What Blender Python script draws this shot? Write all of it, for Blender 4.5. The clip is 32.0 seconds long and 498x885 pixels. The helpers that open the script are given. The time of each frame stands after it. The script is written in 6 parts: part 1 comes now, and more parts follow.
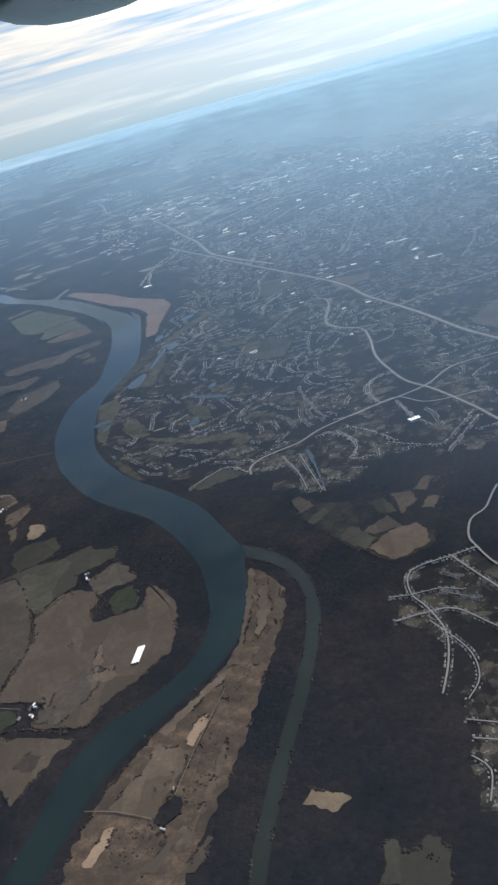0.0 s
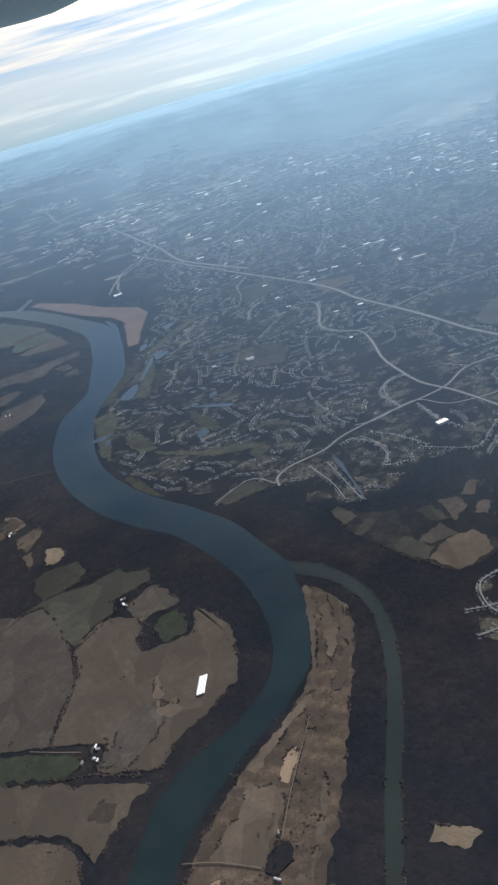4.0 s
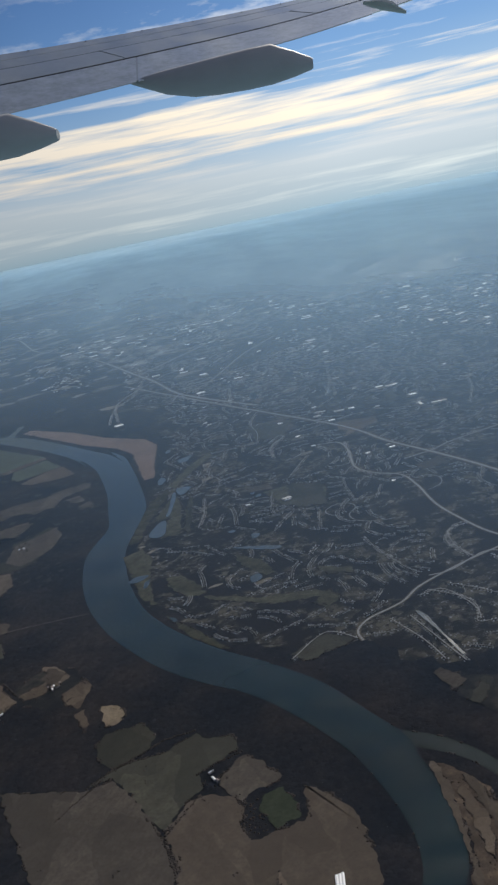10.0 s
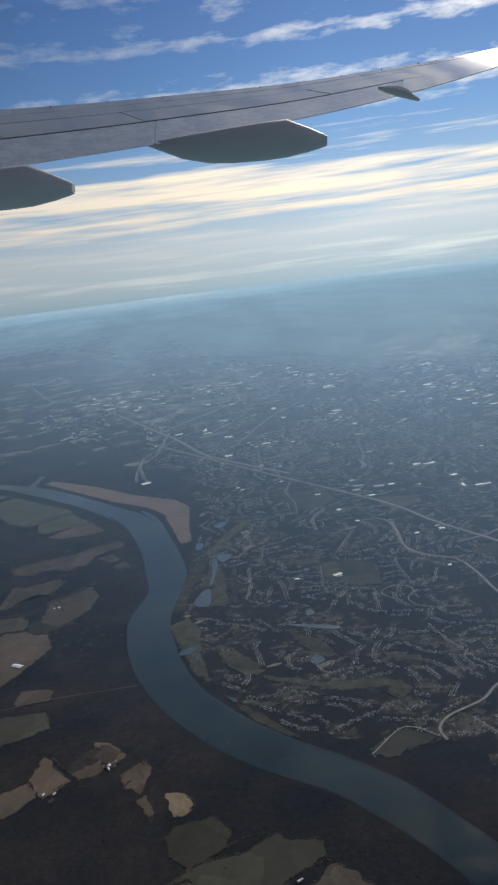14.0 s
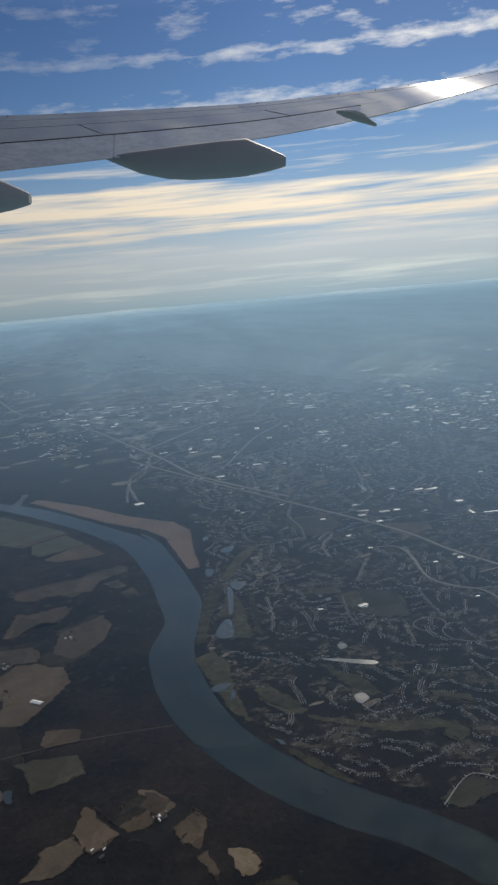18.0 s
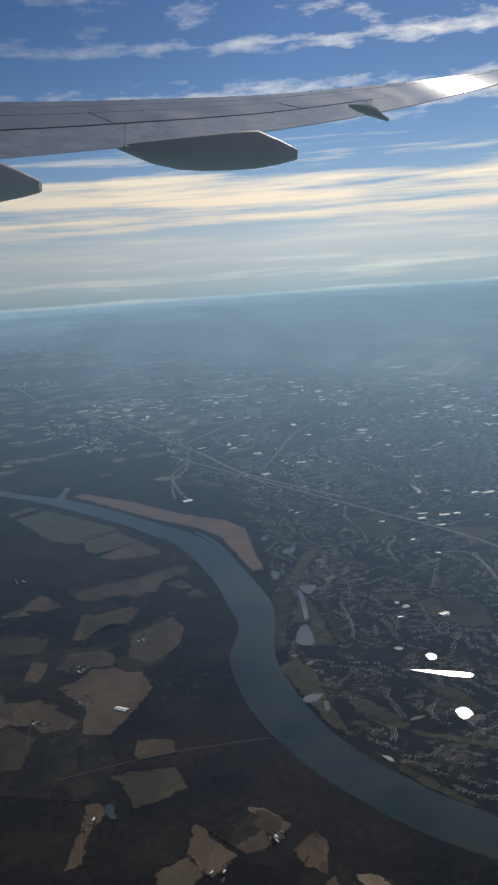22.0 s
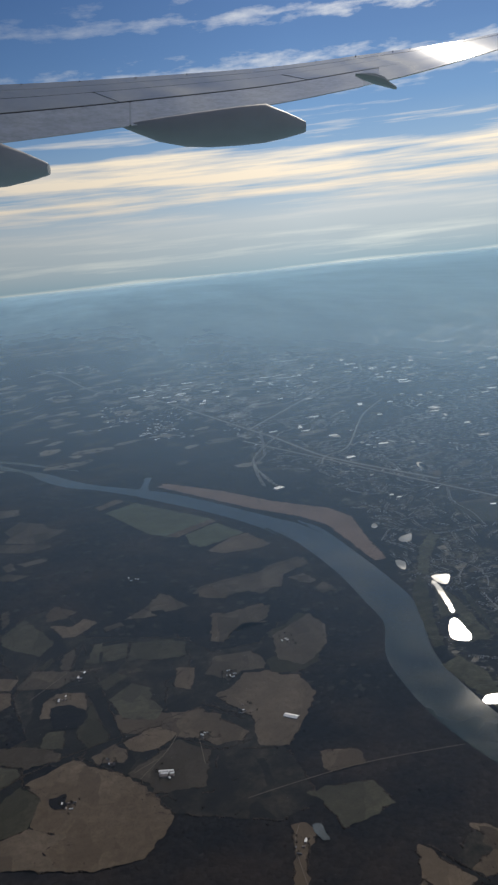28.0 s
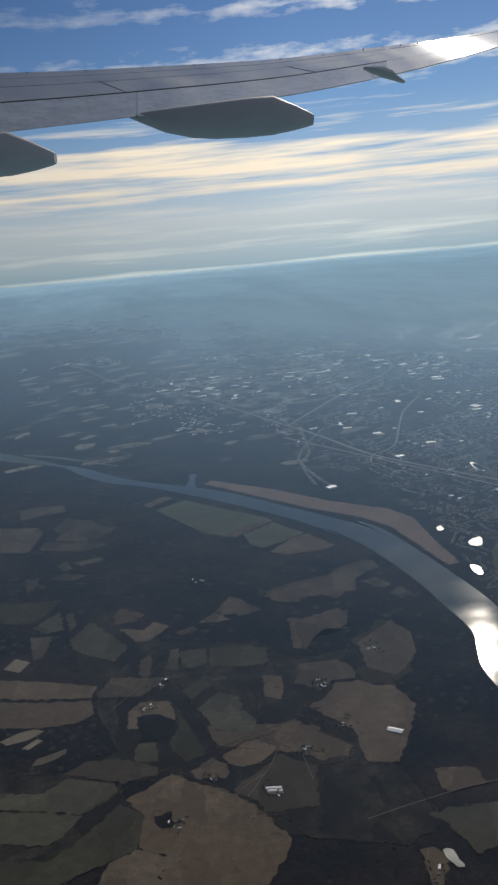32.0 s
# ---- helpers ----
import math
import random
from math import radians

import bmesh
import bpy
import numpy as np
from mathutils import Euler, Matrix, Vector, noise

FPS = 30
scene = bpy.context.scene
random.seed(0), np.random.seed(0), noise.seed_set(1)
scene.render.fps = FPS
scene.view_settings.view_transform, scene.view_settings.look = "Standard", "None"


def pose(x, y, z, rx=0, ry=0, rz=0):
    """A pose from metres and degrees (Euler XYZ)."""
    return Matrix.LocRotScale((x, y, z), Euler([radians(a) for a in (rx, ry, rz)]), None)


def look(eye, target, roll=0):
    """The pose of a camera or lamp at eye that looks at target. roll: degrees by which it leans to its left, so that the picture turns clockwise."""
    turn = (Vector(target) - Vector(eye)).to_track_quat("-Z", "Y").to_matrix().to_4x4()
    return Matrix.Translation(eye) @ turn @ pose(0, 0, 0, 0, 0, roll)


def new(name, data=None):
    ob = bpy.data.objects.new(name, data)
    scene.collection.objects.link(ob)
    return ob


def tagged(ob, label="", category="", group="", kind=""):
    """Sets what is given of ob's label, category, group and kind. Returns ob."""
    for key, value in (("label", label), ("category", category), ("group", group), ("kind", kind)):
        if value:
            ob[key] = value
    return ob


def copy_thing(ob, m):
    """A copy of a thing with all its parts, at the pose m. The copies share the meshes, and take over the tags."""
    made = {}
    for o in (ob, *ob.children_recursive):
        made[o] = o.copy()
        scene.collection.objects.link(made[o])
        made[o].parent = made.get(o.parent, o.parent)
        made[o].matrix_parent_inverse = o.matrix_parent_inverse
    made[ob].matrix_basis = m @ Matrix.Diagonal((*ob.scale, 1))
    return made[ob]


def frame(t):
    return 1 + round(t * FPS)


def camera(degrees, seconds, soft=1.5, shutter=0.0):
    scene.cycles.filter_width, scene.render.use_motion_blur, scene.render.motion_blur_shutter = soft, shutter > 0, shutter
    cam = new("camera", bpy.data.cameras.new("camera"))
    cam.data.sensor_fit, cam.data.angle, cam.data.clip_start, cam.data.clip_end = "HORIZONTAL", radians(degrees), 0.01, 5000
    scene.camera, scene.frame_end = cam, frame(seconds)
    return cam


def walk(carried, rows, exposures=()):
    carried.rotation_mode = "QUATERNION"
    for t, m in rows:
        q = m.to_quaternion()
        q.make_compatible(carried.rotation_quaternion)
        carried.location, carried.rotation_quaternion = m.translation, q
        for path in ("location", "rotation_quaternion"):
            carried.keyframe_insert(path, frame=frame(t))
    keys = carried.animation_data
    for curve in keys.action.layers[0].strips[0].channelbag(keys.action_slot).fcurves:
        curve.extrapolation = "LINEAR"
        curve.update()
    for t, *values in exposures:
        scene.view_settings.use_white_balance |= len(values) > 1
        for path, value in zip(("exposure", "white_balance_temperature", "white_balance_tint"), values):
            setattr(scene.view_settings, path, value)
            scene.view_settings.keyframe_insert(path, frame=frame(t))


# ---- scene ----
cam = camera(32.3, 32.0, soft=2.4)
METRES, EYE, TILT, LEAN, TURN = 150.0, 66.95, -23.36, 14.3, 0.0
ROWS = [
    (0.0, 0.0, 0.0, 0.0, 0.0, 0.0, -0.0),
    (0.5, -0.0131, 0.0052, 0.0007, -0.52, -0.08, 0.29),
    (1.0, -0.0265, 0.0116, 0.0011, -1.16, -0.08, 0.73),
    (1.5, -0.0395, 0.0177, 0.0019, -1.75, -0.05, 1.19),
    (2.0, -0.0525, 0.0234, 0.0026, -2.18, 0.06, 1.38),
    (2.5, -0.0659, 0.029, 0.0037, -2.54, 0.15, 1.43),
    (3.0, -0.0789, 0.0353, 0.0046, -2.94, 0.2, 1.63),
    (3.5, -0.0917, 0.0415, 0.0058, -3.49, 0.22, 1.94),
    (5.5, -0.1432, 0.0706, 0.0093, -5.6, 1.41, 2.64),
    (6.0, -0.1562, 0.0773, 0.0106, -6.04, 2.0, 2.69),
    (6.5, -0.1694, 0.0846, 0.0122, -6.64, 2.89, 2.72),
    (7.0, -0.1827, 0.0913, 0.0136, -7.36, 3.93, 2.73),
    (7.5, -0.1952, 0.0982, 0.0151, -7.89, 5.11, 2.57),
    (8.0, -0.2083, 0.1055, 0.017, -8.28, 6.41, 2.11),
    (8.5, -0.2209, 0.1126, 0.0187, -8.77, 7.53, 2.19),
    (9.0, -0.2334, 0.1204, 0.0199, -9.52, 8.4, 2.29),
    (9.5, -0.2471, 0.1277, 0.0222, -9.96, 8.92, 1.76),
    (10.0, -0.2602, 0.1356, 0.0233, -8.4, 9.26, 0.41),
    (10.5, -0.2731, 0.1423, 0.0261, -7.3, 8.39, -0.49),
    (11.0, -0.2868, 0.1499, 0.0273, -7.77, 9.44, -2.07),
    (11.5, -0.302, 0.1566, 0.0281, -8.6, 10.85, -3.18),
    (12.0, -0.3131, 0.1635, 0.0306, -8.81, 11.47, -3.22),
    (12.5, -0.3265, 0.1708, 0.0328, -9.09, 11.97, -3.37),
    (13.0, -0.3388, 0.1773, 0.0349, -9.42, 12.49, -3.31),
    (13.5, -0.3525, 0.1855, 0.0362, -9.8, 13.0, -3.39),
    (14.0, -0.3657, 0.1926, 0.0383, -10.18, 13.45, -3.6),
    (14.5, -0.3802, 0.2011, 0.0403, -10.44, 13.83, -3.87),
    (16.5, -0.434, 0.2392, 0.0469, -11.4, 15.15, -4.38),
    (17.0, -0.4477, 0.247, 0.049, -12.3, 15.44, -4.27),
    (17.5, -0.4606, 0.2552, 0.0513, -13.8, 14.95, -3.54),
    (18.0, -0.4741, 0.2635, 0.0532, -13.83, 14.8, -3.89),
    (18.5, -0.4887, 0.2713, 0.0544, -13.38, 14.79, -4.89),
    (19.0, -0.5016, 0.28, 0.0562, -13.41, 14.36, -4.86),
    (19.5, -0.5163, 0.2872, 0.0574, -13.33, 14.27, -5.13),
    (20.0, -0.5291, 0.2962, 0.0588, -13.08, 14.04, -4.87),
    (20.5, -0.5428, 0.3043, 0.0599, -12.83, 14.17, -5.05),
    (21.0, -0.5568, 0.3122, 0.061, -12.78, 14.29, -5.12),
    (21.5, -0.5703, 0.3205, 0.0621, -12.76, 14.3, -4.89),
    (22.0, -0.5843, 0.3281, 0.0639, -14.16, 14.36, -5.12),
    (22.5, -0.5981, 0.3367, 0.0653, -15.13, 15.06, -4.6),
    (23.0, -0.6123, 0.3458, 0.0663, -13.97, 15.63, -4.18),
    (23.5, -0.6255, 0.3551, 0.0677, -13.97, 15.73, -3.88),
    (24.0, -0.6394, 0.3627, 0.0691, -13.6, 15.62, -3.64),
    (24.5, -0.6523, 0.3716, 0.0702, -13.44, 15.54, -3.9),
    (25.0, -0.6665, 0.3797, 0.0719, -13.3, 15.43, -4.15),
    (25.5, -0.6803, 0.3882, 0.0729, -13.23, 15.37, -4.2),
    (27.5, -0.738, 0.4164, 0.0807, -13.24, 13.47, -2.83),
    (28.0, -0.752, 0.4253, 0.0816, -13.06, 12.76, -3.42),
    (28.5, -0.7662, 0.4336, 0.0829, -13.0, 12.72, -3.96),
    (29.0, -0.7797, 0.4428, 0.084, -12.94, 12.71, -3.88),
    (29.5, -0.7932, 0.4526, 0.0855, -12.98, 12.58, -3.52),
    (30.0, -0.8073, 0.461, 0.0868, -13.03, 12.52, -3.5),
    (30.5, -0.8211, 0.4697, 0.0881, -13.08, 12.55, -3.75),
    (31.0, -0.8345, 0.477, 0.0894, -13.17, 12.51, -4.01),
    (31.5, -0.8478, 0.4861, 0.0909, -13.25, 12.43, -4.14),
    (32.0, -0.8619, 0.4941, 0.0919, -13.37, 12.33, -4.14),
]
walk(cam, [(t, pose(0, 0, EYE, TILT, LEAN, TURN) @ pose(METRES * x, METRES * y, METRES * z, 90 + pitch, roll, yaw)) for t, x, y, z, yaw, pitch, roll in ROWS],
     [(0, 0.96, 6600, 10), (3.5, 0.95, 6600, 10), (6, 0.66, 6600, 10), (7, 0.56, 6600, 10), (8, 0.52, 6600, 10), (9, 0.12, 6650, 10), (10, 0.24, 6650, 10), (11, 0.34, 6650, 10), (14, 0.25, 6750, 10), (17, 0.2, 6850, 10),
      (18, -0.02, 6900, 10), (32, 0.04, 6850, 10)])

# ---- world, sun ----
SUN_AZ, SUN_EL = 24.8, 27.2      # degrees clockwise from +y, above the horizon


def nodes_of(tree):
    n, l = tree.nodes, tree.links

    def add(kind, **values):
        nd = n.new(kind)
        for k, v in values.items():
            if k in nd.inputs:
                nd.inputs[k].default_value = v
        return nd
    return n, l, add


def maths(add, l, op, a, b=None, clamp=False):
    nd = add("ShaderNodeMath")
    nd.operation, nd.use_clamp = op, clamp
    for i, v in enumerate((a, b)):
        if v is None:
            continue
        if isinstance(v, (int, float)):
            nd.inputs[i].default_value = v
        else:
            l.new(v, nd.inputs[i])
    return nd.outputs[0]


def ramp(add, l, fac, stops, kind="LINEAR"):
    nd = add("ShaderNodeValToRGB")
    nd.color_ramp.interpolation = kind
    e = nd.color_ramp.elements
    while len(e) < len(stops):
        e.new(0.5)
    for s, (p, c) in zip(e, stops):
        s.position = p
        s.color = (c, c, c, 1) if isinstance(c, (int, float)) else (*c, 1)
    l.new(fac, nd.inputs["Fac"])
    return nd.outputs["Color"]


def blend(add, l, fac, a, b, mode="MIX"):
    nd = add("ShaderNodeMix")
    nd.data_type, nd.blend_type, nd.clamp_factor = "RGBA", mode, True
    for sock, v in ((nd.inputs[0], fac), (nd.inputs[6], a), (nd.inputs[7], b)):
        if isinstance(v, (int, float)):
            sock.default_value = v
        elif isinstance(v, tuple):
            sock.default_value = (*v, 1)
        else:
            l.new(v, sock)
    return nd.outputs[2]


def noise_tex(add, l, vec, scale, detail=4.0, rough=0.55, out="Fac"):
    nd = add("ShaderNodeTexNoise", Scale=scale, Detail=detail, Roughness=rough)
    if vec is not None:
        l.new(vec, nd.inputs["Vector"])
    return nd.outputs[out]


def build_world():
    w = bpy.data.worlds.new("sky")
    scene.world = w
    w.use_nodes = True
    n, l, add = nodes_of(w.node_tree)
    n.clear()
    sky = add("ShaderNodeTexSky")
    sky.sky_type, sky.sun_disc = "NISHITA", False
    sky.sun_elevation, sky.sun_rotation = radians(SUN_EL), radians(SUN_AZ)
    sky.altitude, sky.air_density, sky.dust_density, sky.ozone_density = 1500, 1.0, 0.6, 2.0
    tc = add("ShaderNodeTexCoord")
    sep = add("ShaderNodeSeparateXYZ")
    l.new(tc.outputs["Generated"], sep.inputs[0])
    x, y, z = sep.outputs
    az = maths(add, l, "ARCTAN2", x, y)
    el = maths(add, l, "ARCSINE", z)
    comb = add("ShaderNodeCombineXYZ")
    l.new(maths(add, l, "MULTIPLY", az, 4.0), comb.inputs[0])
    l.new(maths(add, l, "MULTIPLY", el, 75.0), comb.inputs[1])
    streak = noise_tex(add, l, comb.outputs[0], 1.0, 6.0, 0.58)
    comb2 = add("ShaderNodeCombineXYZ")
    l.new(maths(add, l, "MULTIPLY", az, 17.0), comb2.inputs[0])
    l.new(maths(add, l, "MULTIPLY", el, 55.0), comb2.inputs[1])
    puff = noise_tex(add, l, comb2.outputs[0], 1.0, 8.0, 0.62)

    def height(degrees_up):
        return (degrees_up + 3) / 24

    wave = noise_tex(add, l, comb.outputs[0], 0.35, 2.0)
    t = maths(add, l, "MULTIPLY_ADD", el, 180 / math.pi / 24)
    l.new(maths(add, l, "MULTIPLY_ADD", wave, 0.05), t.node.inputs[2])
    wave_add = t.node.inputs[2].links[0].from_node
    wave_add.inputs[2].default_value = 3 / 24 - 0.025
    # how thick the cloud lies at each height above the horizon
    cover = ramp(add, l, t, [(height(h), c) for h, c in (
        (-3, 0.36), (-2.0, 0.34), (-1.6, 0.72), (-1.25, 0.40), (-0.5, 0.46), (0.4, 0.52), (1.0, 0.46), (1.7, 0.55), (2.7, 0.48), (3.3, 0.65), (3.9, 0.57), (4.5, 0.69), (5.7, 0.63), (6.4, 0.43), (7.2, 0.47),
        (8.4, 0.43), (9.2, 0.55), (10.8, 0.56), (11.8, 0.36), (12.8, 0.37), (13.5, 0.62), (14.2, 0.42), (16, 0.47), (18, 0.42), (21, 0.56))])
    mixn = blend(add, l, ramp(add, l, t, [(height(7.5), 0.0), (height(9.5), 0.85)]), streak, puff)
    dens = maths(add, l, "MULTIPLY", maths(add, l, "SUBTRACT", maths(add, l, "ADD", mixn, cover), 0.98), 4.2, True)
    tint = ramp(add, l, t, [(height(h), c) for h, c in (
        (-3, (0.50, 0.62, 0.68)), (-1.0, (0.66, 0.75, 0.76)), (2.0, (0.64, 0.68, 0.71)), (3.0, (0.78, 0.76, 0.74)), (5.8, (0.86, 0.85, 0.83)),
        (8.5, (0.82, 0.86, 0.91)), (21, (0.88, 0.91, 0.96)))])
    warm = ramp(add, l, maths(add, l, "MULTIPLY_ADD", az, 1.2), [(0.05, 0.0), (0.55, 1.0)])
    band_only = ramp(add, l, t, [(height(2), 0.0), (height(3.4), 1.0), (height(6.4), 1.0), (height(8.5), 0.15)])
    tint2 = blend(add, l, maths(add, l, "MULTIPLY", warm, band_only), tint, (1.20, 1.10, 0.94), "MULTIPLY")
    clear = blend(add, l, 1.0, sky.outputs[0], (0.075, 0.085, 0.10), "MULTIPLY")
    low = ramp(add, l, t, [(height(h), c) for h, c in (
        (-3, (0.22, 0.35, 0.45)), (-1.5, (0.29, 0.43, 0.53)), (0, (0.42, 0.52, 0.60)), (1.5, (0.50, 0.58, 0.65)), (4, (0.31, 0.47, 0.66)), (8, (0.15, 0.31, 0.58)),
        (12, (0.085, 0.205, 0.46)), (16, (0.05, 0.14, 0.37)), (21, (0.04, 0.11, 0.32)))])
    clear2 = blend(add, l, ramp(add, l, t, [(0.0, 1.0), (0.8, 0.85), (1.0, 0.5)]), clear, low)
    # the sky darkens away from the sun
    side = ramp(add, l, maths(add, l, "MULTIPLY_ADD", az, 1.0), [(0.0, 0.66), (0.45, 1.0)])
    clear2 = blend(add, l, ramp(add, l, t, [(height(4), 0.0), (height(10), 1.0)]), clear2, blend(add, l, 1.0, clear2, side, "MULTIPLY"))
    # the puffs thin out away from the sun
    thin = ramp(add, l, t, [(height(9), 0.0), (height(12), 1.0)])
    dens = blend(add, l, thin, dens, maths(add, l, "MULTIPLY", dens, ramp(add, l, az, [(0.0, 0.25), (0.4, 1.0)])))
    col = blend(add, l, dens, clear2, tint2)
    away = ramp(add, l, maths(add, l, "ADD", az, 0.5), [(0.22, 0.60), (0.5, 0.78), (0.75, 1.0)])
    col = blend(add, l, 1.0, col, away, "MULTIPLY")
    bg = add("ShaderNodeBackground", Strength=1.0)
    l.new(col, bg.inputs["Color"])
    out = add("ShaderNodeOutputWorld")
    l.new(bg.outputs[0], out.inputs[0])


build_world()
sun = new("sun", bpy.data.lights.new("sun", "SUN"))
sun.data.energy, sun.data.angle, sun.data.color = 3.2, radians(0.53), (1.0, 0.93, 0.82)
a, e = radians(SUN_AZ), radians(SUN_EL)
sun.matrix_world = look((0, 0, 200), (-math.sin(a) * math.cos(e) * 100, -math.cos(a) * math.cos(e) * 100, 200 - math.sin(e) * 100))
tagged(sun, kind="structure")


# ---- materials ----
def surface(name, colour, rough=1.0, metal=0.0, spots=((0.10, 0.5), (0.45, 0.45), (2.0, 0.35)), furrow=None, island=0.0, objects=0.0, bump=0.0, spec=0.0, dark=None, parcels=None, pale=None):
    """A matt or glossy surface with variation at two scales. furrow: (scale, degrees, amount) of drill lines. parcels: (scale, amount) of plots
    worked at different times. pale: (scale, colour, amount) of lighter stands."""
    m = bpy.data.materials.new(name)
    m.use_nodes = True
    n, l, add = nodes_of(m.node_tree)
    b = n["Principled BSDF"]
    b.inputs["Roughness"].default_value, b.inputs["Metallic"].default_value = rough, metal
    b.inputs["Specular IOR Level"].default_value = spec
    geo = add("ShaderNodeNewGeometry")
    col = colour
    darker = dark or tuple(c * 0.45 for c in colour)
    for scale, amount in spots:
        f = ramp(add, l, noise_tex(add, l, geo.outputs["Position"], scale, 5.0, 0.6), [(0.35, 1.0), (0.62, 0.0)])
        col = blend(add, l, maths(add, l, "MULTIPLY", f, amount), col, darker)
    if pale:
        f = ramp(add, l, noise_tex(add, l, geo.outputs["Position"], pale[0], 6.0, 0.62), [(0.46, 0.0), (0.68, 1.0)])
        col = blend(add, l, maths(add, l, "MULTIPLY", f, pale[2]), col, pale[1])
    if parcels:
        bent = add("ShaderNodeVectorMath")
        bent.operation = "MULTIPLY_ADD"
        l.new(noise_tex(add, l, geo.outputs["Position"], 0.35, 3.0, 0.5, "Color"), bent.inputs[0])
        bent.inputs[1].default_value = (1.6, 1.6, 0.0)
        l.new(geo.outputs["Position"], bent.inputs[2])
        lay = add("ShaderNodeMapping")
        lay.inputs["Rotation"].default_value[2] = radians(-28)
        lay.inputs["Scale"].default_value = (1.0, 0.45, 0.0)
        l.new(bent.outputs[0], lay.inputs["Vector"])
        plot = add("ShaderNodeTexVoronoi", Scale=parcels[0])
        l.new(lay.outputs[0], plot.inputs["Vector"])
        tone = add("ShaderNodeSeparateColor")
        l.new(plot.outputs["Color"], tone.inputs[0])
        col = blend(add, l, maths(add, l, "MULTIPLY", tone.outputs[0], parcels[1]), col, darker)
    if furrow:
        mp = add("ShaderNodeMapping")
        mp.inputs["Rotation"].default_value[2] = radians(furrow[1])
        l.new(geo.outputs["Position"], mp.inputs["Vector"])
        wv = add("ShaderNodeTexWave", Scale=furrow[0], Distortion=5.0, Detail=4.0)
        wv.inputs["Detail Scale"].default_value = 0.4
        l.new(mp.outputs[0], wv.inputs["Vector"])
        col = blend(add, l, maths(add, l, "MULTIPLY", wv.outputs["Fac"], furrow[2]), col, darker)
        # broad strips worked at different times
        wide = add("ShaderNodeTexWave", Scale=furrow[0] * 0.16, Distortion=3.0, Detail=2.0)
        wide.wave_profile = "SAW"
        wide.inputs["Detail Scale"].default_value = 0.2
        l.new(mp.outputs[0], wide.inputs["Vector"])
        col = blend(add, l, maths(add, l, "MULTIPLY", wide.outputs["Fac"], 0.14), col, darker)
    for amount, source in ((island, geo.outputs["Random Per Island"]), (objects, None)):
        if amount:
            if source is None:
                source = add("ShaderNodeObjectInfo").outputs["Random"]
            v = maths(add, l, "MULTIPLY_ADD", source, 2 * amount)
            v.node.inputs[2].default_value = 1 - amount
            hs = add("ShaderNodeHueSaturation")
            l.new(v, hs.inputs["Value"])
            if isinstance(col, tuple):
                hs.inputs["Color"].default_value = (*col, 1)
            else:
                l.new(col, hs.inputs["Color"])
            col = hs.outputs[0]
    if isinstance(col, tuple):
        b.inputs["Base Color"].default_value = (*col, 1)
    else:
        l.new(col, b.inputs["Base Color"])
    if bump:
        bp = add("ShaderNodeBump", Strength=bump, Distance=0.1)
        l.new(noise_tex(add, l, geo.outputs["Position"], 3.0, 6.0), bp.inputs["Height"])
        l.new(bp.outputs[0], b.inputs["Normal"])
    return m


M_WOODFLOOR = surface("woodland_floor", (0.028, 0.025, 0.0245), spots=((0.022, 0.8), (0.09, 0.6), (0.7, 0.5), (7.0, 0.5)), bump=0.5, dark=(0.011, 0.0135, 0.0175), pale=(0.04, (0.050, 0.038, 0.031), 0.45))
M_WOODS = surface("bare_treetops", (0.029, 0.026, 0.0255), spots=((0.022, 0.8), (0.09, 0.6), (0.7, 0.5), (7.0, 0.5)), bump=0.5, island=0.15, dark=(0.011, 0.0135, 0.0175), pale=(0.04, (0.050, 0.038, 0.031), 0.45))
M_HEDGE = surface("hedge_twigs", (0.060, 0.050, 0.042), island=0.4)
M_EVERGREEN = surface("evergreen_treetops", (0.030, 0.030, 0.028), spots=((0.9, 0.3),), island=0.25)
GRAIN = ((0.05, 0.35), (0.16, 0.5), (0.6, 0.45), (2.4, 0.35))
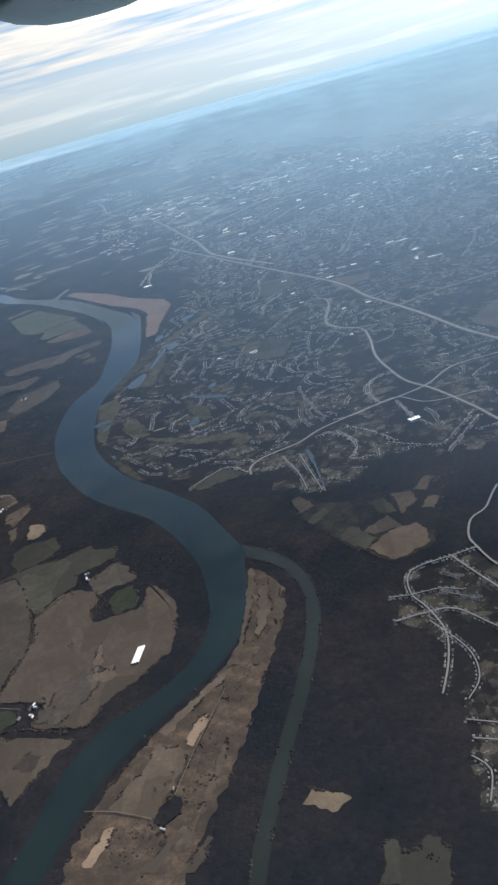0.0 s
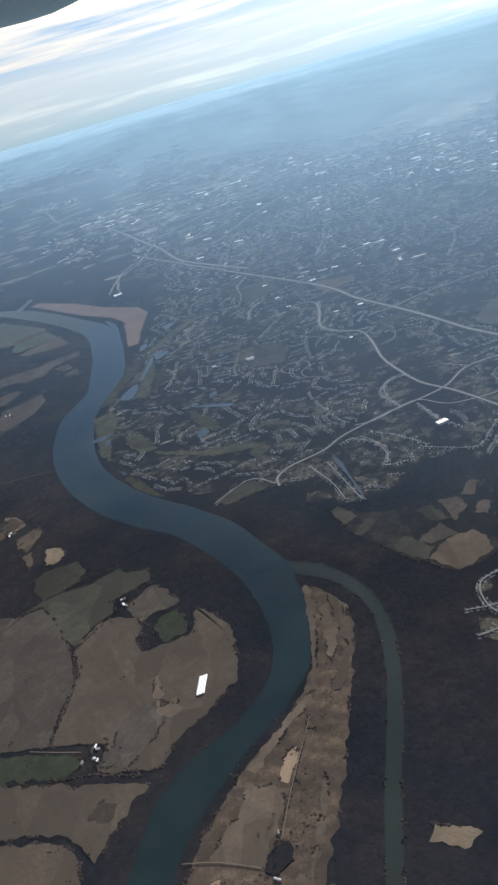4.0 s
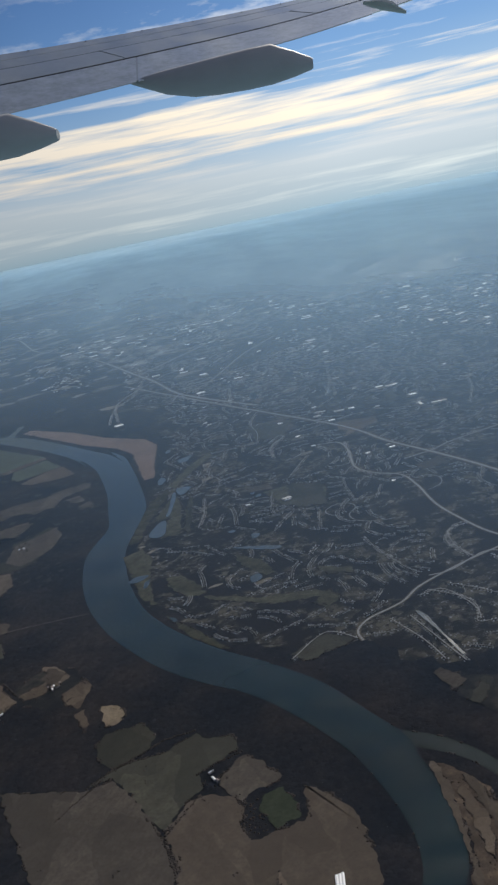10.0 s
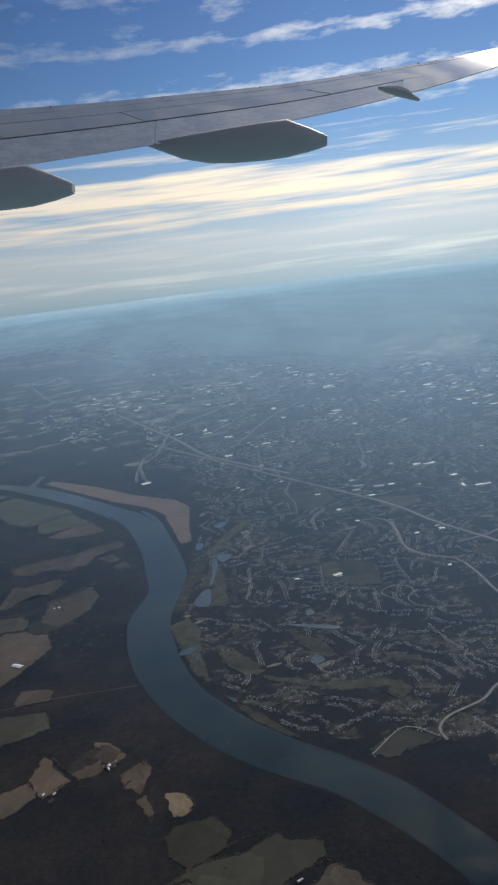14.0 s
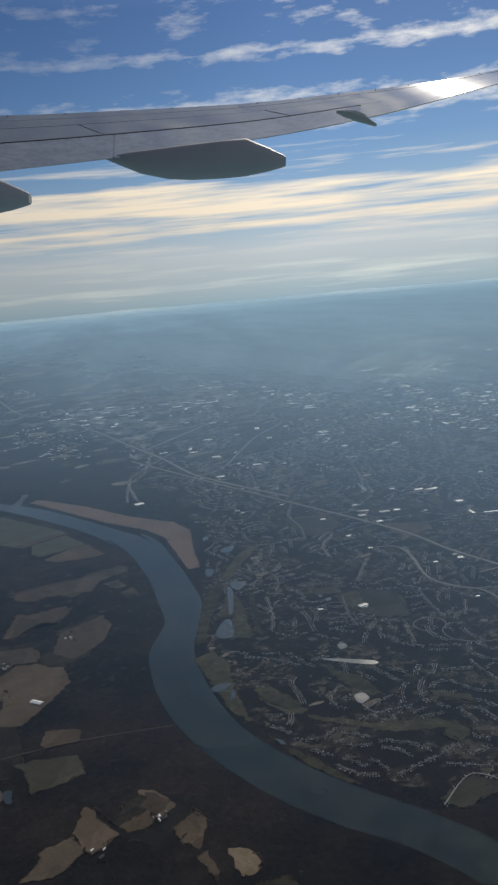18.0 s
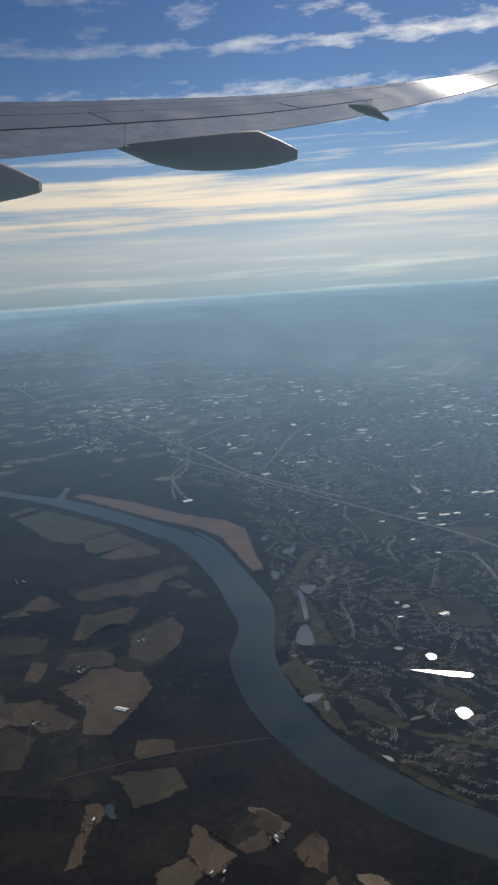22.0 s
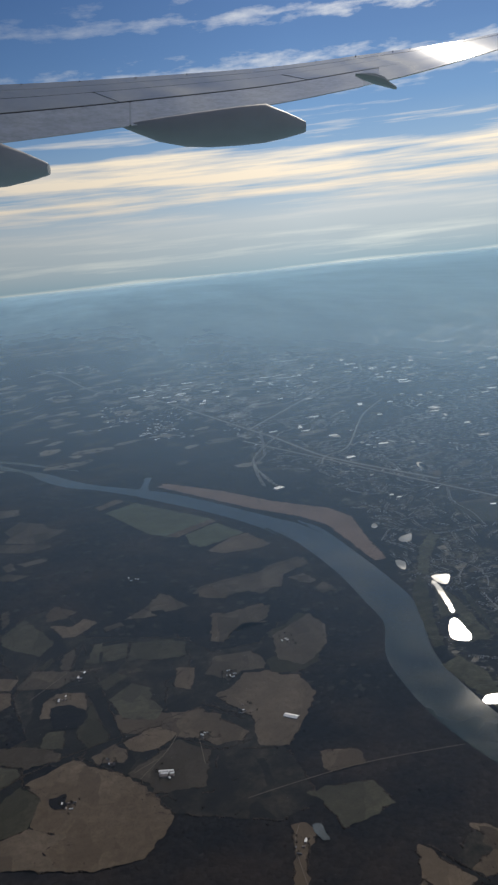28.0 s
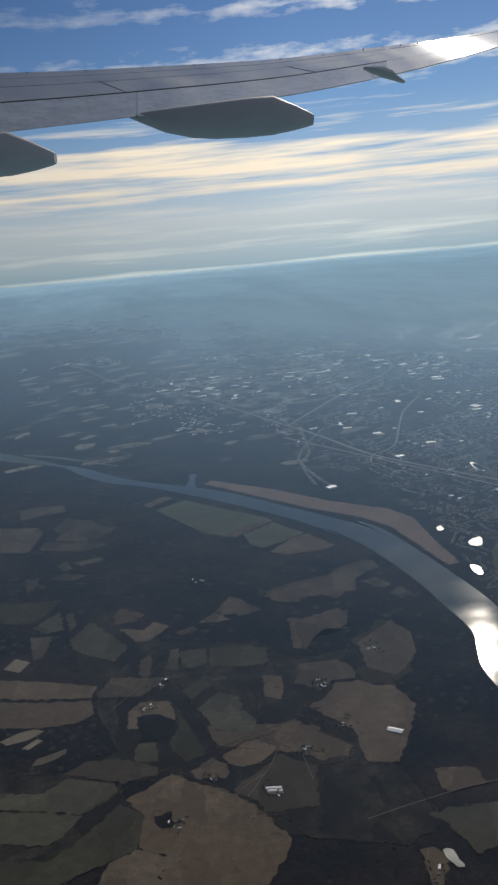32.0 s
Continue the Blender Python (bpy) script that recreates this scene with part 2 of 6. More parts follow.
SOILS = {
    "taupe": surface("stubble_grey_brown", (0.118, 0.101, 0.082), furrow=(0.3, 35, 0.14), objects=0.22, spots=GRAIN, parcels=(0.21, 0.85), dark=(0.045, 0.040, 0.034)),
    "brown": surface("ploughed_soil", (0.130, 0.106, 0.082), furrow=(0.22, -28, 0.16), objects=0.22, spots=GRAIN, parcels=(0.19, 0.85), dark=(0.060, 0.050, 0.040)),
    "tan": surface("dry_pasture", (0.178, 0.143, 0.108), furrow=(1.1, 12, 0.15), objects=0.2, spots=GRAIN, parcels=(0.24, 0.8), dark=(0.075, 0.060, 0.046)),
    "straw": surface("straw_stubble", (0.25, 0.20, 0.14), furrow=(0.9, -48, 0.22), spots=GRAIN),
    "olive": surface("winter_meadow", (0.088, 0.084, 0.062), furrow=(0.8, 62, 0.2), objects=0.25, spots=GRAIN, parcels=(0.22, 0.85), dark=(0.036, 0.036, 0.030)),
    "green": surface("winter_wheat", (0.056, 0.066, 0.044), furrow=(1.2, 20, 0.2), spots=GRAIN),
    "sage": surface("turf_farm", (0.105, 0.118, 0.084), furrow=(0.5, 50, 0.2), spots=GRAIN),
    "golf": surface("fairway_turf", (0.096, 0.092, 0.062), objects=0.25, spots=((0.12, 0.6), (0.45, 0.7), (1.6, 0.5)), dark=(0.030, 0.030, 0.022)),
    "flat": surface("river_flat", (0.19, 0.142, 0.118), spots=((0.1, 0.3), (0.8, 0.35))),
    "dirt": surface("bare_dirt", (0.30, 0.22, 0.155), spots=((0.3, 0.35), (2.5, 0.3))),
    "rough": surface("rough_meadow", (0.062, 0.056, 0.044), spots=((0.09, 0.8), (0.3, 0.8), (1.1, 0.5)), dark=(0.017, 0.018, 0.020), parcels=(0.16, 0.9)),
    "island": surface("overgrown_island", (0.165, 0.122, 0.086), spots=((0.22, 0.8), (0.9, 0.6), (3.0, 0.5)), furrow=(0.12, -62, 0.5), dark=(0.045, 0.037, 0.030)),
}
SOIL_WORDS = {
    "rough": "dark rough meadow between hedges and woods",
    "taupe": "grey-brown stubble field after harvest", "brown": "ploughed brown farm field in winter", "tan": "dry tan pasture between dark woods",
    "straw": "straw-coloured stubble strip with drill lines", "olive": "dull olive winter meadow", "green": "dark green winter wheat field",
    "sage": "pale grey-green turf field beside the river", "golf": "olive golf fairway among the houses", "flat": "reddish tan river flat",
    "dirt": "bare orange-tan dirt patch", "island": "overgrown tan brush land along the river island",
}
M_ROAD = surface("pale_concrete_road", (0.26, 0.252, 0.235), rough=0.7, spots=((0.6, 0.25), (4.0, 0.2)))
M_STREET = surface("worn_street", (0.20, 0.195, 0.185), rough=0.7, spots=((0.6, 0.3),))
M_LANE = surface("dirt_lane", (0.15, 0.125, 0.10), spots=((0.8, 0.3),))


def patchwork(name, size, speck, stops, specks, wooded):
    """Built-up land from high above: plots of many uses, fine roofs and paving among them, and woods between. size, speck: plot and roof in metres."""
    m = bpy.data.materials.new(name)
    m.use_nodes = True
    n, l, add = nodes_of(m.node_tree)
    b = n["Principled BSDF"]
    b.inputs["Roughness"].default_value, b.inputs["Specular IOR Level"].default_value = 1.0, 0.0
    geo = add("ShaderNodeNewGeometry")
    bent = add("ShaderNodeVectorMath")
    bent.operation = "MULTIPLY_ADD"
    l.new(noise_tex(add, l, geo.outputs["Position"], 0.7 / size, 4.0, 0.6, "Color"), bent.inputs[0])
    bent.inputs[1].default_value = (1.5 * size, 1.5 * size, 0.0)
    l.new(geo.outputs["Position"], bent.inputs[2])

    def cells(width, vec):
        v = add("ShaderNodeTexVoronoi", Scale=1.0 / width)
        l.new(vec, v.inputs["Vector"])
        c = add("ShaderNodeSeparateColor")
        l.new(v.outputs["Color"], c.inputs[0])
        return c.outputs[0], c.outputs[1]

    plot, _ = cells(size, bent.outputs[0])
    use = maths(add, l, "ADD", maths(add, l, "MULTIPLY", plot, 0.6), maths(add, l, "MULTIPLY_ADD", noise_tex(add, l, geo.outputs["Position"], 0.25 / size, 4.0), 1.2))
    use.node.inputs[1].links[0].from_node.inputs[2].default_value = -0.4
    col = ramp(add, l, use, stops)
    roof, tone = cells(speck, bent.outputs[0])
    many = maths(add, l, "MULTIPLY", ramp(add, l, use, [(0.3, 0.0), (0.6, 1.0)]), ramp(add, l, roof, [(specks[0], 0.0), (specks[0] + 0.02, 1.0)]))
    col = blend(add, l, many, col, ramp(add, l, tone, [(0.0, tuple(0.35 * c for c in specks[1])), (1.0, specks[1])]))
    trees = ramp(add, l, noise_tex(add, l, geo.outputs["Position"], wooded[0], 6.0, 0.6), [(wooded[1], 1.0), (wooded[1] + 0.06, 0.0)])
    col = blend(add, l, trees, col, wooded[2])
    fine = ramp(add, l, noise_tex(add, l, geo.outputs["Position"], 2.0 / speck, 4.0, 0.65), [(0.3, 0.6), (0.7, 1.25)])
    l.new(blend(add, l, 1.0, col, fine, "MULTIPLY"), b.inputs["Base Color"])
    return m


M_LAWN = patchwork("lawns_and_yards", 1.5, 0.34, [(0.25, (0.020, 0.020, 0.020)), (0.5, (0.034, 0.032, 0.028)), (0.62, (0.058, 0.054, 0.043)), (0.8, (0.088, 0.080, 0.062))],
                   (0.90, (0.22, 0.21, 0.20)), (0.09, 0.46, (0.021, 0.020, 0.021)))
M_TOWN = patchwork("built_up_ground", 7.0, 1.1, [(0.25, (0.024, 0.024, 0.024)), (0.46, (0.055, 0.052, 0.044)), (0.58, (0.13, 0.12, 0.098)), (0.70, (0.19, 0.178, 0.152)), (0.83, (0.27, 0.26, 0.235))],
                   (0.84, (0.52, 0.51, 0.49)), (0.018, 0.46, (0.022, 0.022, 0.023)))
M_VERGE = surface("road_verge", (0.09, 0.08, 0.062), spots=((0.5, 0.4),))
M_ROOF = surface("shingle_roof", (0.235, 0.23, 0.22), rough=0.75, island=0.95, objects=0.7, spots=((3.0, 0.2),))
M_SIDING = surface("house_siding", (0.36, 0.345, 0.315), rough=0.7, island=0.7, objects=0.3, spots=((3.0, 0.15),))
M_WHITE = surface("white_metal_roof", (0.78, 0.77, 0.74), rough=0.6, spots=((0.8, 0.12),), spec=0.5)
M_SHED = surface("weathered_barn", (0.24, 0.20, 0.18), rough=0.7, objects=0.4, spots=((1.5, 0.3),))
M_FLATROOF = surface("white_membrane_roof", (0.58, 0.565, 0.54), rough=0.5, island=0.65, objects=0.75, spots=((0.3, 0.2),), spec=0.5)
M_FARROOF = surface("dusty_flat_roof", (0.58, 0.56, 0.53), rough=0.6, island=0.9, spots=((0.3, 0.2),))
M_BLOCKWALL = surface("concrete_wall", (0.36, 0.35, 0.33), rough=0.8)
M_BARK = surface("bark", (0.10, 0.08, 0.065))
M_SCRUB = surface("dry_brush", (0.070, 0.054, 0.040), island=0.3)
M_TWIG = surface("bare_twigs", (0.075, 0.062, 0.052), objects=0.3)
M_RUNWAY = surface("runway_concrete", (0.86, 0.80, 0.70), rough=0.7, spots=((0.05, 0.3),))
M_APRON = surface("airfield_grass", (0.40, 0.36, 0.27), spots=((0.03, 0.4),))


def water(name, rough, colour, gloss=0.8):
    m = bpy.data.materials.new(name)
    m.use_nodes = True
    n, l, add = nodes_of(m.node_tree)
    b = n["Principled BSDF"]
    geo = add("ShaderNodeNewGeometry")
    col = blend(add, l, ramp(add, l, noise_tex(add, l, geo.outputs["Position"], 0.04, 3.0), [(0.35, 0.0), (0.7, 1.0)]), colour, tuple(c * 1.7 for c in colour))
    l.new(col, b.inputs["Base Color"])
    r = ramp(add, l, noise_tex(add, l, geo.outputs["Position"], 0.09, 4.0), [(0.35, rough * 0.7), (0.7, rough * 1.35)])
    l.new(r, b.inputs["Roughness"])
    b.inputs["IOR"].default_value = 1.33
    b.inputs["Specular IOR Level"].default_value = gloss
    bp = add("ShaderNodeBump", Strength=0.02, Distance=0.02)
    l.new(noise_tex(add, l, geo.outputs["Position"], 2.5, 4.0), bp.inputs["Height"])
    l.new(bp.outputs[0], b.inputs["Normal"])
    return m


M_RIVER = water("river_water", 0.042, (0.009, 0.016, 0.015), 0.42)
M_CHANNEL = water("murky_channel_water", 0.09, (0.019, 0.023, 0.019), 0.25)
M_POND = water("pond_water", 0.19, (0.025, 0.036, 0.040))


# ---- mesh helpers ----
def mesh_object(name, verts, faces, material, parent=None, label="", smooth=False):
    me = bpy.data.meshes.new(name)
    me.from_pydata(verts, [], faces)
    me.materials.append(material)
    if smooth:
        me.polygons.foreach_set("use_smooth", [True] * len(me.polygons))
    me.update()
    ob = new(name, me)
    ob.parent = parent
    if label:
        ob["label"] = label
    return ob


def part(name, bm, material, parent, label=""):
    me = bpy.data.meshes.new(name)
    bm.to_mesh(me)
    bm.free()
    me.materials.append(material)
    ob = new(name, me)
    ob.parent = parent
    if label:
        ob["label"] = label
    return ob


def spline(points, step, closed=False):
    """Points along a smooth curve through the given ones."""
    p = [np.array(q, float) for q in points]
    n = len(p)
    out = []
    for i in range(n if closed else n - 1):
        if closed:
            a, b, c, d = p[i - 1], p[i], p[(i + 1) % n], p[(i + 2) % n]
        else:
            a, b, c, d = p[max(i - 1, 0)], p[i], p[i + 1], p[min(i + 2, n - 1)]
        k = max(1, int(np.linalg.norm(c - b) / step))
        for j in range(k):
            u = j / k
            out.append(0.5 * (2 * b + (c - a) * u + (2 * a - 5 * b + 4 * c - d) * u * u + (3 * b - a - 3 * c + d) * u ** 3))
    if not closed:
        out.append(p[-1])
    return np.array(out)


def frayed(points, rough, step):
    """A closed outline with straight sides, worn corners and small bays."""
    p = np.array(points, float)
    out = []
    for i in range(len(p)):
        a, b = p[i], p[(i + 1) % len(p)]
        d = b - a
        ln = np.linalg.norm(d)
        if ln < 1e-6:
            continue
        nrm = np.array((-d[1], d[0])) / ln
        k = max(1, int(ln / step))
        for j in range(k):
            q = a + d * j / k
            out.append(q + nrm * rough * noise.noise(Vector((q[0] * 0.7, q[1] * 0.7, 3.0))) * 1.6 + nrm * rough * 0.5 * noise.noise(Vector((q[0] * 2.6, q[1] * 2.6, 9.0))))
    return np.array(out)


def sheet(name, outline, z, material):
    bm = bmesh.new()
    f = bm.faces.new([bm.verts.new((x, y, z)) for x, y in outline])
    f.normal_update()
    if f.normal.z < 0:
        f.normal_flip()
    bmesh.ops.triangulate(bm, faces=bm.faces[:])
    return part(name, bm, material, None)


def band(name, left, right, z, material):
    n = len(left)
    v = [(x, y, z) for x, y in left] + [(x, y, z) for x, y in right]
    f = [(i, i + 1, n + i + 1, n + i) for i in range(n - 1)]
    ob = mesh_object(name, v, f, material)
    bm = bmesh.new()
    bm.from_mesh(ob.data)
    bmesh.ops.recalc_face_normals(bm, faces=bm.faces[:])
    if sum(q.normal.z for q in bm.faces) < 0:
        bmesh.ops.reverse_faces(bm, faces=bm.faces[:])
    bm.to_mesh(ob.data)
    bm.free()
    return ob


def even(line, n):
    """The line again in n points at even steps."""
    s = np.concatenate(([0], np.cumsum(np.linalg.norm(np.diff(line, axis=0), axis=1))))
    u = np.linspace(0, s[-1], n)
    return np.stack((np.interp(u, s, line[:, 0]), np.interp(u, s, line[:, 1])), 1)


def offset(line, d):
    t = np.gradient(line, axis=0)
    t /= np.linalg.norm(t, axis=1)[:, None] + 1e-9
    return line + np.stack((-t[:, 1], t[:, 0]), 1) * d


def inside(pts, poly):
    """Which of the points lie within the outline."""
    poly = np.asarray(poly, float)
    x0, y0 = poly[:, 0], poly[:, 1]
    x1, y1 = np.roll(x0, -1), np.roll(y0, -1)
    slope = (x1 - x0) / np.where(y1 == y0, 1e-9, y1 - y0)
    out = np.zeros(len(pts), bool)
    step = max(1, 400000 // len(poly))
    for k in range(0, len(pts), step):
        x, y = pts[k:k + step, :1], pts[k:k + step, 1:2]
        out[k:k + step] = (((y0 > y) != (y1 > y)) & (x < slope * (y - y0) + x0)).sum(1) % 2 == 1
    return out


# ---- ground ----
CX, CY, REACH = -65.0, 37.0, 2150.0


def disc(name, z, material, radii, steps=96):
    v = [(CX, CY, z)] + [(CX + r * math.sin(2 * math.pi * k / steps), CY + r * math.cos(2 * math.pi * k / steps), z) for r in radii for k in range(steps)]
    f = [(0, 1 + (k + 1) % steps, 1 + k) for k in range(steps)]
    for i in range(len(radii) - 1):
        o = 1 + i * steps
        f += [(o + k, o + (k + 1) % steps, o + steps + (k + 1) % steps, o + steps + k) for k in range(steps)]
    return mesh_object(name, v, f, material)


ground = disc("ground", 0.0, M_WOODFLOOR, (60, 150, 300, 600, 1200, REACH))
tagged(ground, "dark brown winter woodland and countryside reaching the hazy horizon", "ground", kind="structure")

CLEAR = []       # outlines where no woods grow
LEFT_BANK = even(spline(((-45.4, 58.0), (-43.0, 62.0), (-41.7, 66.4), (-40.4, 71.4), (-38.8, 76.9), (-36.8, 81.0), (-34.0, 83.6), (-30.6, 85.7), (-27.5, 88.6), (-24.4, 92.7), (-23.1, 96.6), (-22.7, 101.7), (-23.7, 109.3), (-26.0, 118.3), (-31.1, 128.8), (-36.7, 137.4), (-43.5, 144.0), (-50.0, 151.8), (-55.4, 160.8), (-59.8, 170.1), (-63.3, 181.1), (-64.8, 188.6), (-65.8, 198.1), (-65.6, 211.7), (-63.2, 220.0), (-60.6, 228.4), (-61.0, 241.3), (-61.5, 255.5), (-63.5, 272.5), (-66.6, 288.8), (-72.3, 304.2), (-68.7, 292.7), (-73.6, 304.7), (-80.6, 318.2), (-88.7, 331.2), (-102.5, 351.3), (-111.0, 362.8), (-120.2, 373.5), (-130.0, 382.6), (-140.2, 398.0), (-149.3, 418.3), (-161.1, 429.7), (-176.1, 444.1), (-192.6, 463.0), (-222.6, 494.3)), 2.0), 170)
RIGHT_BANK = even(spline(((-40.5, 57.0), (-38.2, 62.2), (-36.8, 66.8), (-34.6, 72.5), (-32.2, 76.5), (-29.6, 79.9), (-26.4, 84.0), (-23.0, 87.2), (-20.2, 91.3), (-18.3, 95.0), (-17.4, 99.8), (-17.1, 105.3), (-17.4, 111.6), (-18.2, 116.0), (-17.3, 116.8), (-21.0, 125.3), (-25.4, 135.4), (-28.9, 140.4), (-33.8, 146.8), (-39.0, 152.6), (-44.9, 160.9), (-49.3, 168.8), (-52.5, 176.7), (-54.6, 186.1), (-55.8, 195.7), (-56.3, 205.7), (-55.7, 213.7), (-54.2, 219.3), (-52.1, 227.2), (-50.6, 238.7), (-51.7, 256.5), (-54.1, 277.8), (-56.7, 294.6), (-61.7, 305.4), (-57.0, 288.4), (-61.2, 300.6), (-68.1, 312.2), (-75.5, 324.8), (-83.6, 338.4), (-92.7, 352.0), (-101.1, 362.2), (-119.7, 380.5), (-129.6, 394.1), (-140.2, 411.5), (-151.7, 425.5), (-161.7, 440.2), (-177.6, 460.1), (-194.3, 476.7), (-224.7, 505.6)), 2.0), 170)
RIVER = np.concatenate((LEFT_BANK, RIGHT_BANK[::-1]))
CREEK = np.concatenate((spline(((-18.6, 116.0), (-14.5, 112.8), (-11.6, 109.2), (-9.3, 103.1), (-9.1, 96.9), (-9.9, 89.7), (-11.2, 83.6), (-12.8, 77.2), (-14.3, 71.5), (-15.6, 65.6), (-16.6, 60.9), (-17.4, 54.9)), 1.0), spline(((-18.1, 119.4), (-13.5, 115.8), (-10.2, 111.1), (-8.0, 105.5), (-7.1, 98.8), (-7.6, 92.5), (-8.8, 86.0), (-10.3, 79.3), (-11.8, 74.2), (-13.2, 68.0), (-14.4, 63.1), (-15.2, 58.1), (-15.8, 54.6)), 1.0)[::-1]))
INLET = spline(((-104.8, 364.9), (-102.9, 374.1), (-102.3, 381.3), (-99.3, 379.7), (-100.6, 372.9), (-101.8, 361.1)), 1.0, closed=True)
SLOUGH = np.concatenate((spline(((-167.3, 453.1), (-152.2, 439.1), (-140.2, 425.1), (-126.9, 408.9)), 2.0), spline(((-166.9, 448.5), (-152.0, 434.8), (-140.2, 421.1), (-127.0, 407.1)), 2.0)[::-1]))

CLEAR += [RIVER, CREEK, INLET]
for nm, outline, words in (("river", RIVER, "broad slow blue-grey river winding between woods and fields"), ("side_channel", CREEK, "narrow dark side channel behind the river island"),
                           ("river_inlet", INLET, "small inlet of the river"), ("backwater", SLOUGH, "thin pale backwater beside the river")):
    tagged(sheet(nm, outline, 0.03 if nm == "river" else 0.026, M_CHANNEL if nm == "side_channel" else M_RIVER), words, "water", kind="structure")


def pond(*corners):
    o = frayed(spline(corners, 0.5, closed=True), 0.12, 0.25)
    CLEAR.append(o)
    tagged(sheet("pond", o, 0.16, M_POND), "small still pond mirroring the bright sky", "pond", "ponds", "structure")


FIELDS = []


def field(soil, *corners):
    o = frayed(corners, 0.34, 0.3)
    CLEAR.append(o)
    FIELDS.append(o)
    tagged(sheet("field", o, 0.05 + 0.0007 * len(FIELDS), SOILS[soil]), SOIL_WORDS[soil], "field", "fields", "structure")


field("island", (-17.0, 111.1), (-15.4, 110.8), (-13.7, 107.8), (-11.9, 104.8), (-11.9, 99.9), (-12.6, 96.2), (-14.2, 88.8), (-16.1, 82.0), (-17.3, 76.6), (-19.0, 71.0), (-21.0, 66.1), (-22.2, 62.2), (-23.8, 57.7), (-36.6, 60.3), (-35.8, 65.1), (-33.3, 72.1), (-29.1, 78.9), (-24.3, 84.4), (-20.1, 89.6), (-17.1, 97.1), (-16.6, 103.7))
field("olive", (-4.8, 54.3), (-3.8, 58.8), (-2.5, 58.5), (-2.4, 57.5), (-0.9, 57.2), (-0.1, 58.6), (1.4, 58.3), (1.5, 55.2), (0.7, 52.8))
field("straw", (-11.3, 64.9), (-10.7, 67.2), (-7.8, 65.3), (-6.4, 64.5), (-8.5, 63.4))
field("flat", (-98.6, 365.7), (-95.4, 369.3), (-77.0, 347.9), (-63.6, 327.3), (-49.3, 311.8), (-45.3, 300.2), (-47.0, 280.9), (-47.3, 263.6), (-50.9, 262.9), (-52.4, 278.1), (-54.1, 295.4), (-59.1, 306.9), (-71.6, 322.9), (-83.4, 341.8))
field("sage", (-117.6, 342.1), (-107.4, 349.5), (-84.7, 318.0), (-99.0, 306.6), (-105.8, 313.9))
field("tan", (-120.9, 350.3), (-113.5, 357.2), (-110.5, 353.3), (-119.3, 345.8))
field("tan", (-99.8, 308.7), (-85.6, 318.5), (-84.2, 315.2), (-97.8, 305.5))
field("sage", (-94.8, 306.9), (-84.6, 314.2), (-78.1, 300.9), (-91.0, 293.6), (-94.2, 297.2))
field("tan", (-90.4, 290.2), (-82.5, 298.4), (-77.4, 300.0), (-72.7, 288.4), (-75.4, 286.0), (-86.6, 286.0))
field("golf", (-56.8, 206.1), (-52.6, 208.2), (-50.1, 201.7), (-51.0, 192.8), (-50.3, 177.1), (-53.1, 181.9))
field("golf", (-47.8, 185.5), (-44.3, 185.2), (-40.0, 177.6), (-41.8, 176.0), (-44.8, 178.7))
field("golf", (-40.5, 175.9), (-29.6, 169.0), (-19.6, 167.1), (-17.2, 163.3), (-28.2, 165.4), (-39.6, 173.5))
field("golf", (-32.5, 192.3), (-28.0, 186.8), (-25.7, 178.9), (-27.6, 178.4), (-31.4, 186.0))
field("golf", (-49.9, 239.9), (-44.6, 249.4), (-43.9, 245.0), (-50.6, 224.7), (-52.8, 213.6), (-55.4, 213.0), (-52.9, 225.6))
field("golf", (-49.0, 224.7), (-42.9, 243.5), (-41.4, 234.5), (-42.9, 212.6), (-47.5, 212.7), (-44.9, 225.7))
field("golf", (-38.4, 241.5), (-38.3, 234.0), (-40.6, 214.1), (-42.2, 213.5), (-40.7, 227.3))
field("golf", (-44.1, 251.2), (-37.7, 266.4), (-29.5, 278.1), (-29.4, 272.7), (-37.4, 259.2), (-42.0, 248.3))
field("golf", (-21.4, 162.1), (-17.2, 165.7), (-16.0, 162.0), (-19.5, 158.2))
field("golf", (-17.2, 175.3), (-10.9, 173.0), (-11.0, 170.8), (-15.9, 172.2))
field("golf", (-20.4, 228.3), (-12.4, 229.8), (-4.7, 223.3), (-6.6, 214.7), (-17.2, 215.7))
field("golf", (-48.4, 171.3), (-43.3, 162.8), (-37.9, 152.8), (-39.7, 153.4), (-45.0, 161.8))
field("olive", (-28.7, 145.7), (-21.7, 150.0), (-17.2, 145.6), (-21.5, 144.4), (-26.3, 142.6))
field("rough", (-143.8, 254.2), (-138.6, 263.7), (-130.5, 267.1), (-124.1, 246.2), (-114.4, 242.2), (-101.8, 237.1), (-103.3, 223.6), (-108.5, 219.3), (-109.4, 208.2), (-110.8, 203.5), (-117.7, 201.1), (-119.9, 198.3), (-128.1, 196.7), (-143.1, 201.9), (-134.4, 206.9), (-138.1, 221.5), (-137.7, 232.0), (-141.9, 240.3))
field("rough", (-117.2, 199.7), (-110.8, 203.5), (-103.5, 206.0), (-99.9, 203.4), (-104.6, 181.7), (-113.7, 182.9), (-117.6, 190.0), (-122.1, 193.6), (-125.6, 198.1), (-121.6, 201.2))
field("rough", (-158.2, 208.2), (-143.2, 203.0), (-134.9, 198.2), (-134.3, 192.6), (-126.2, 198.3), (-131.3, 188.7), (-145.0, 182.1), (-154.5, 185.1))
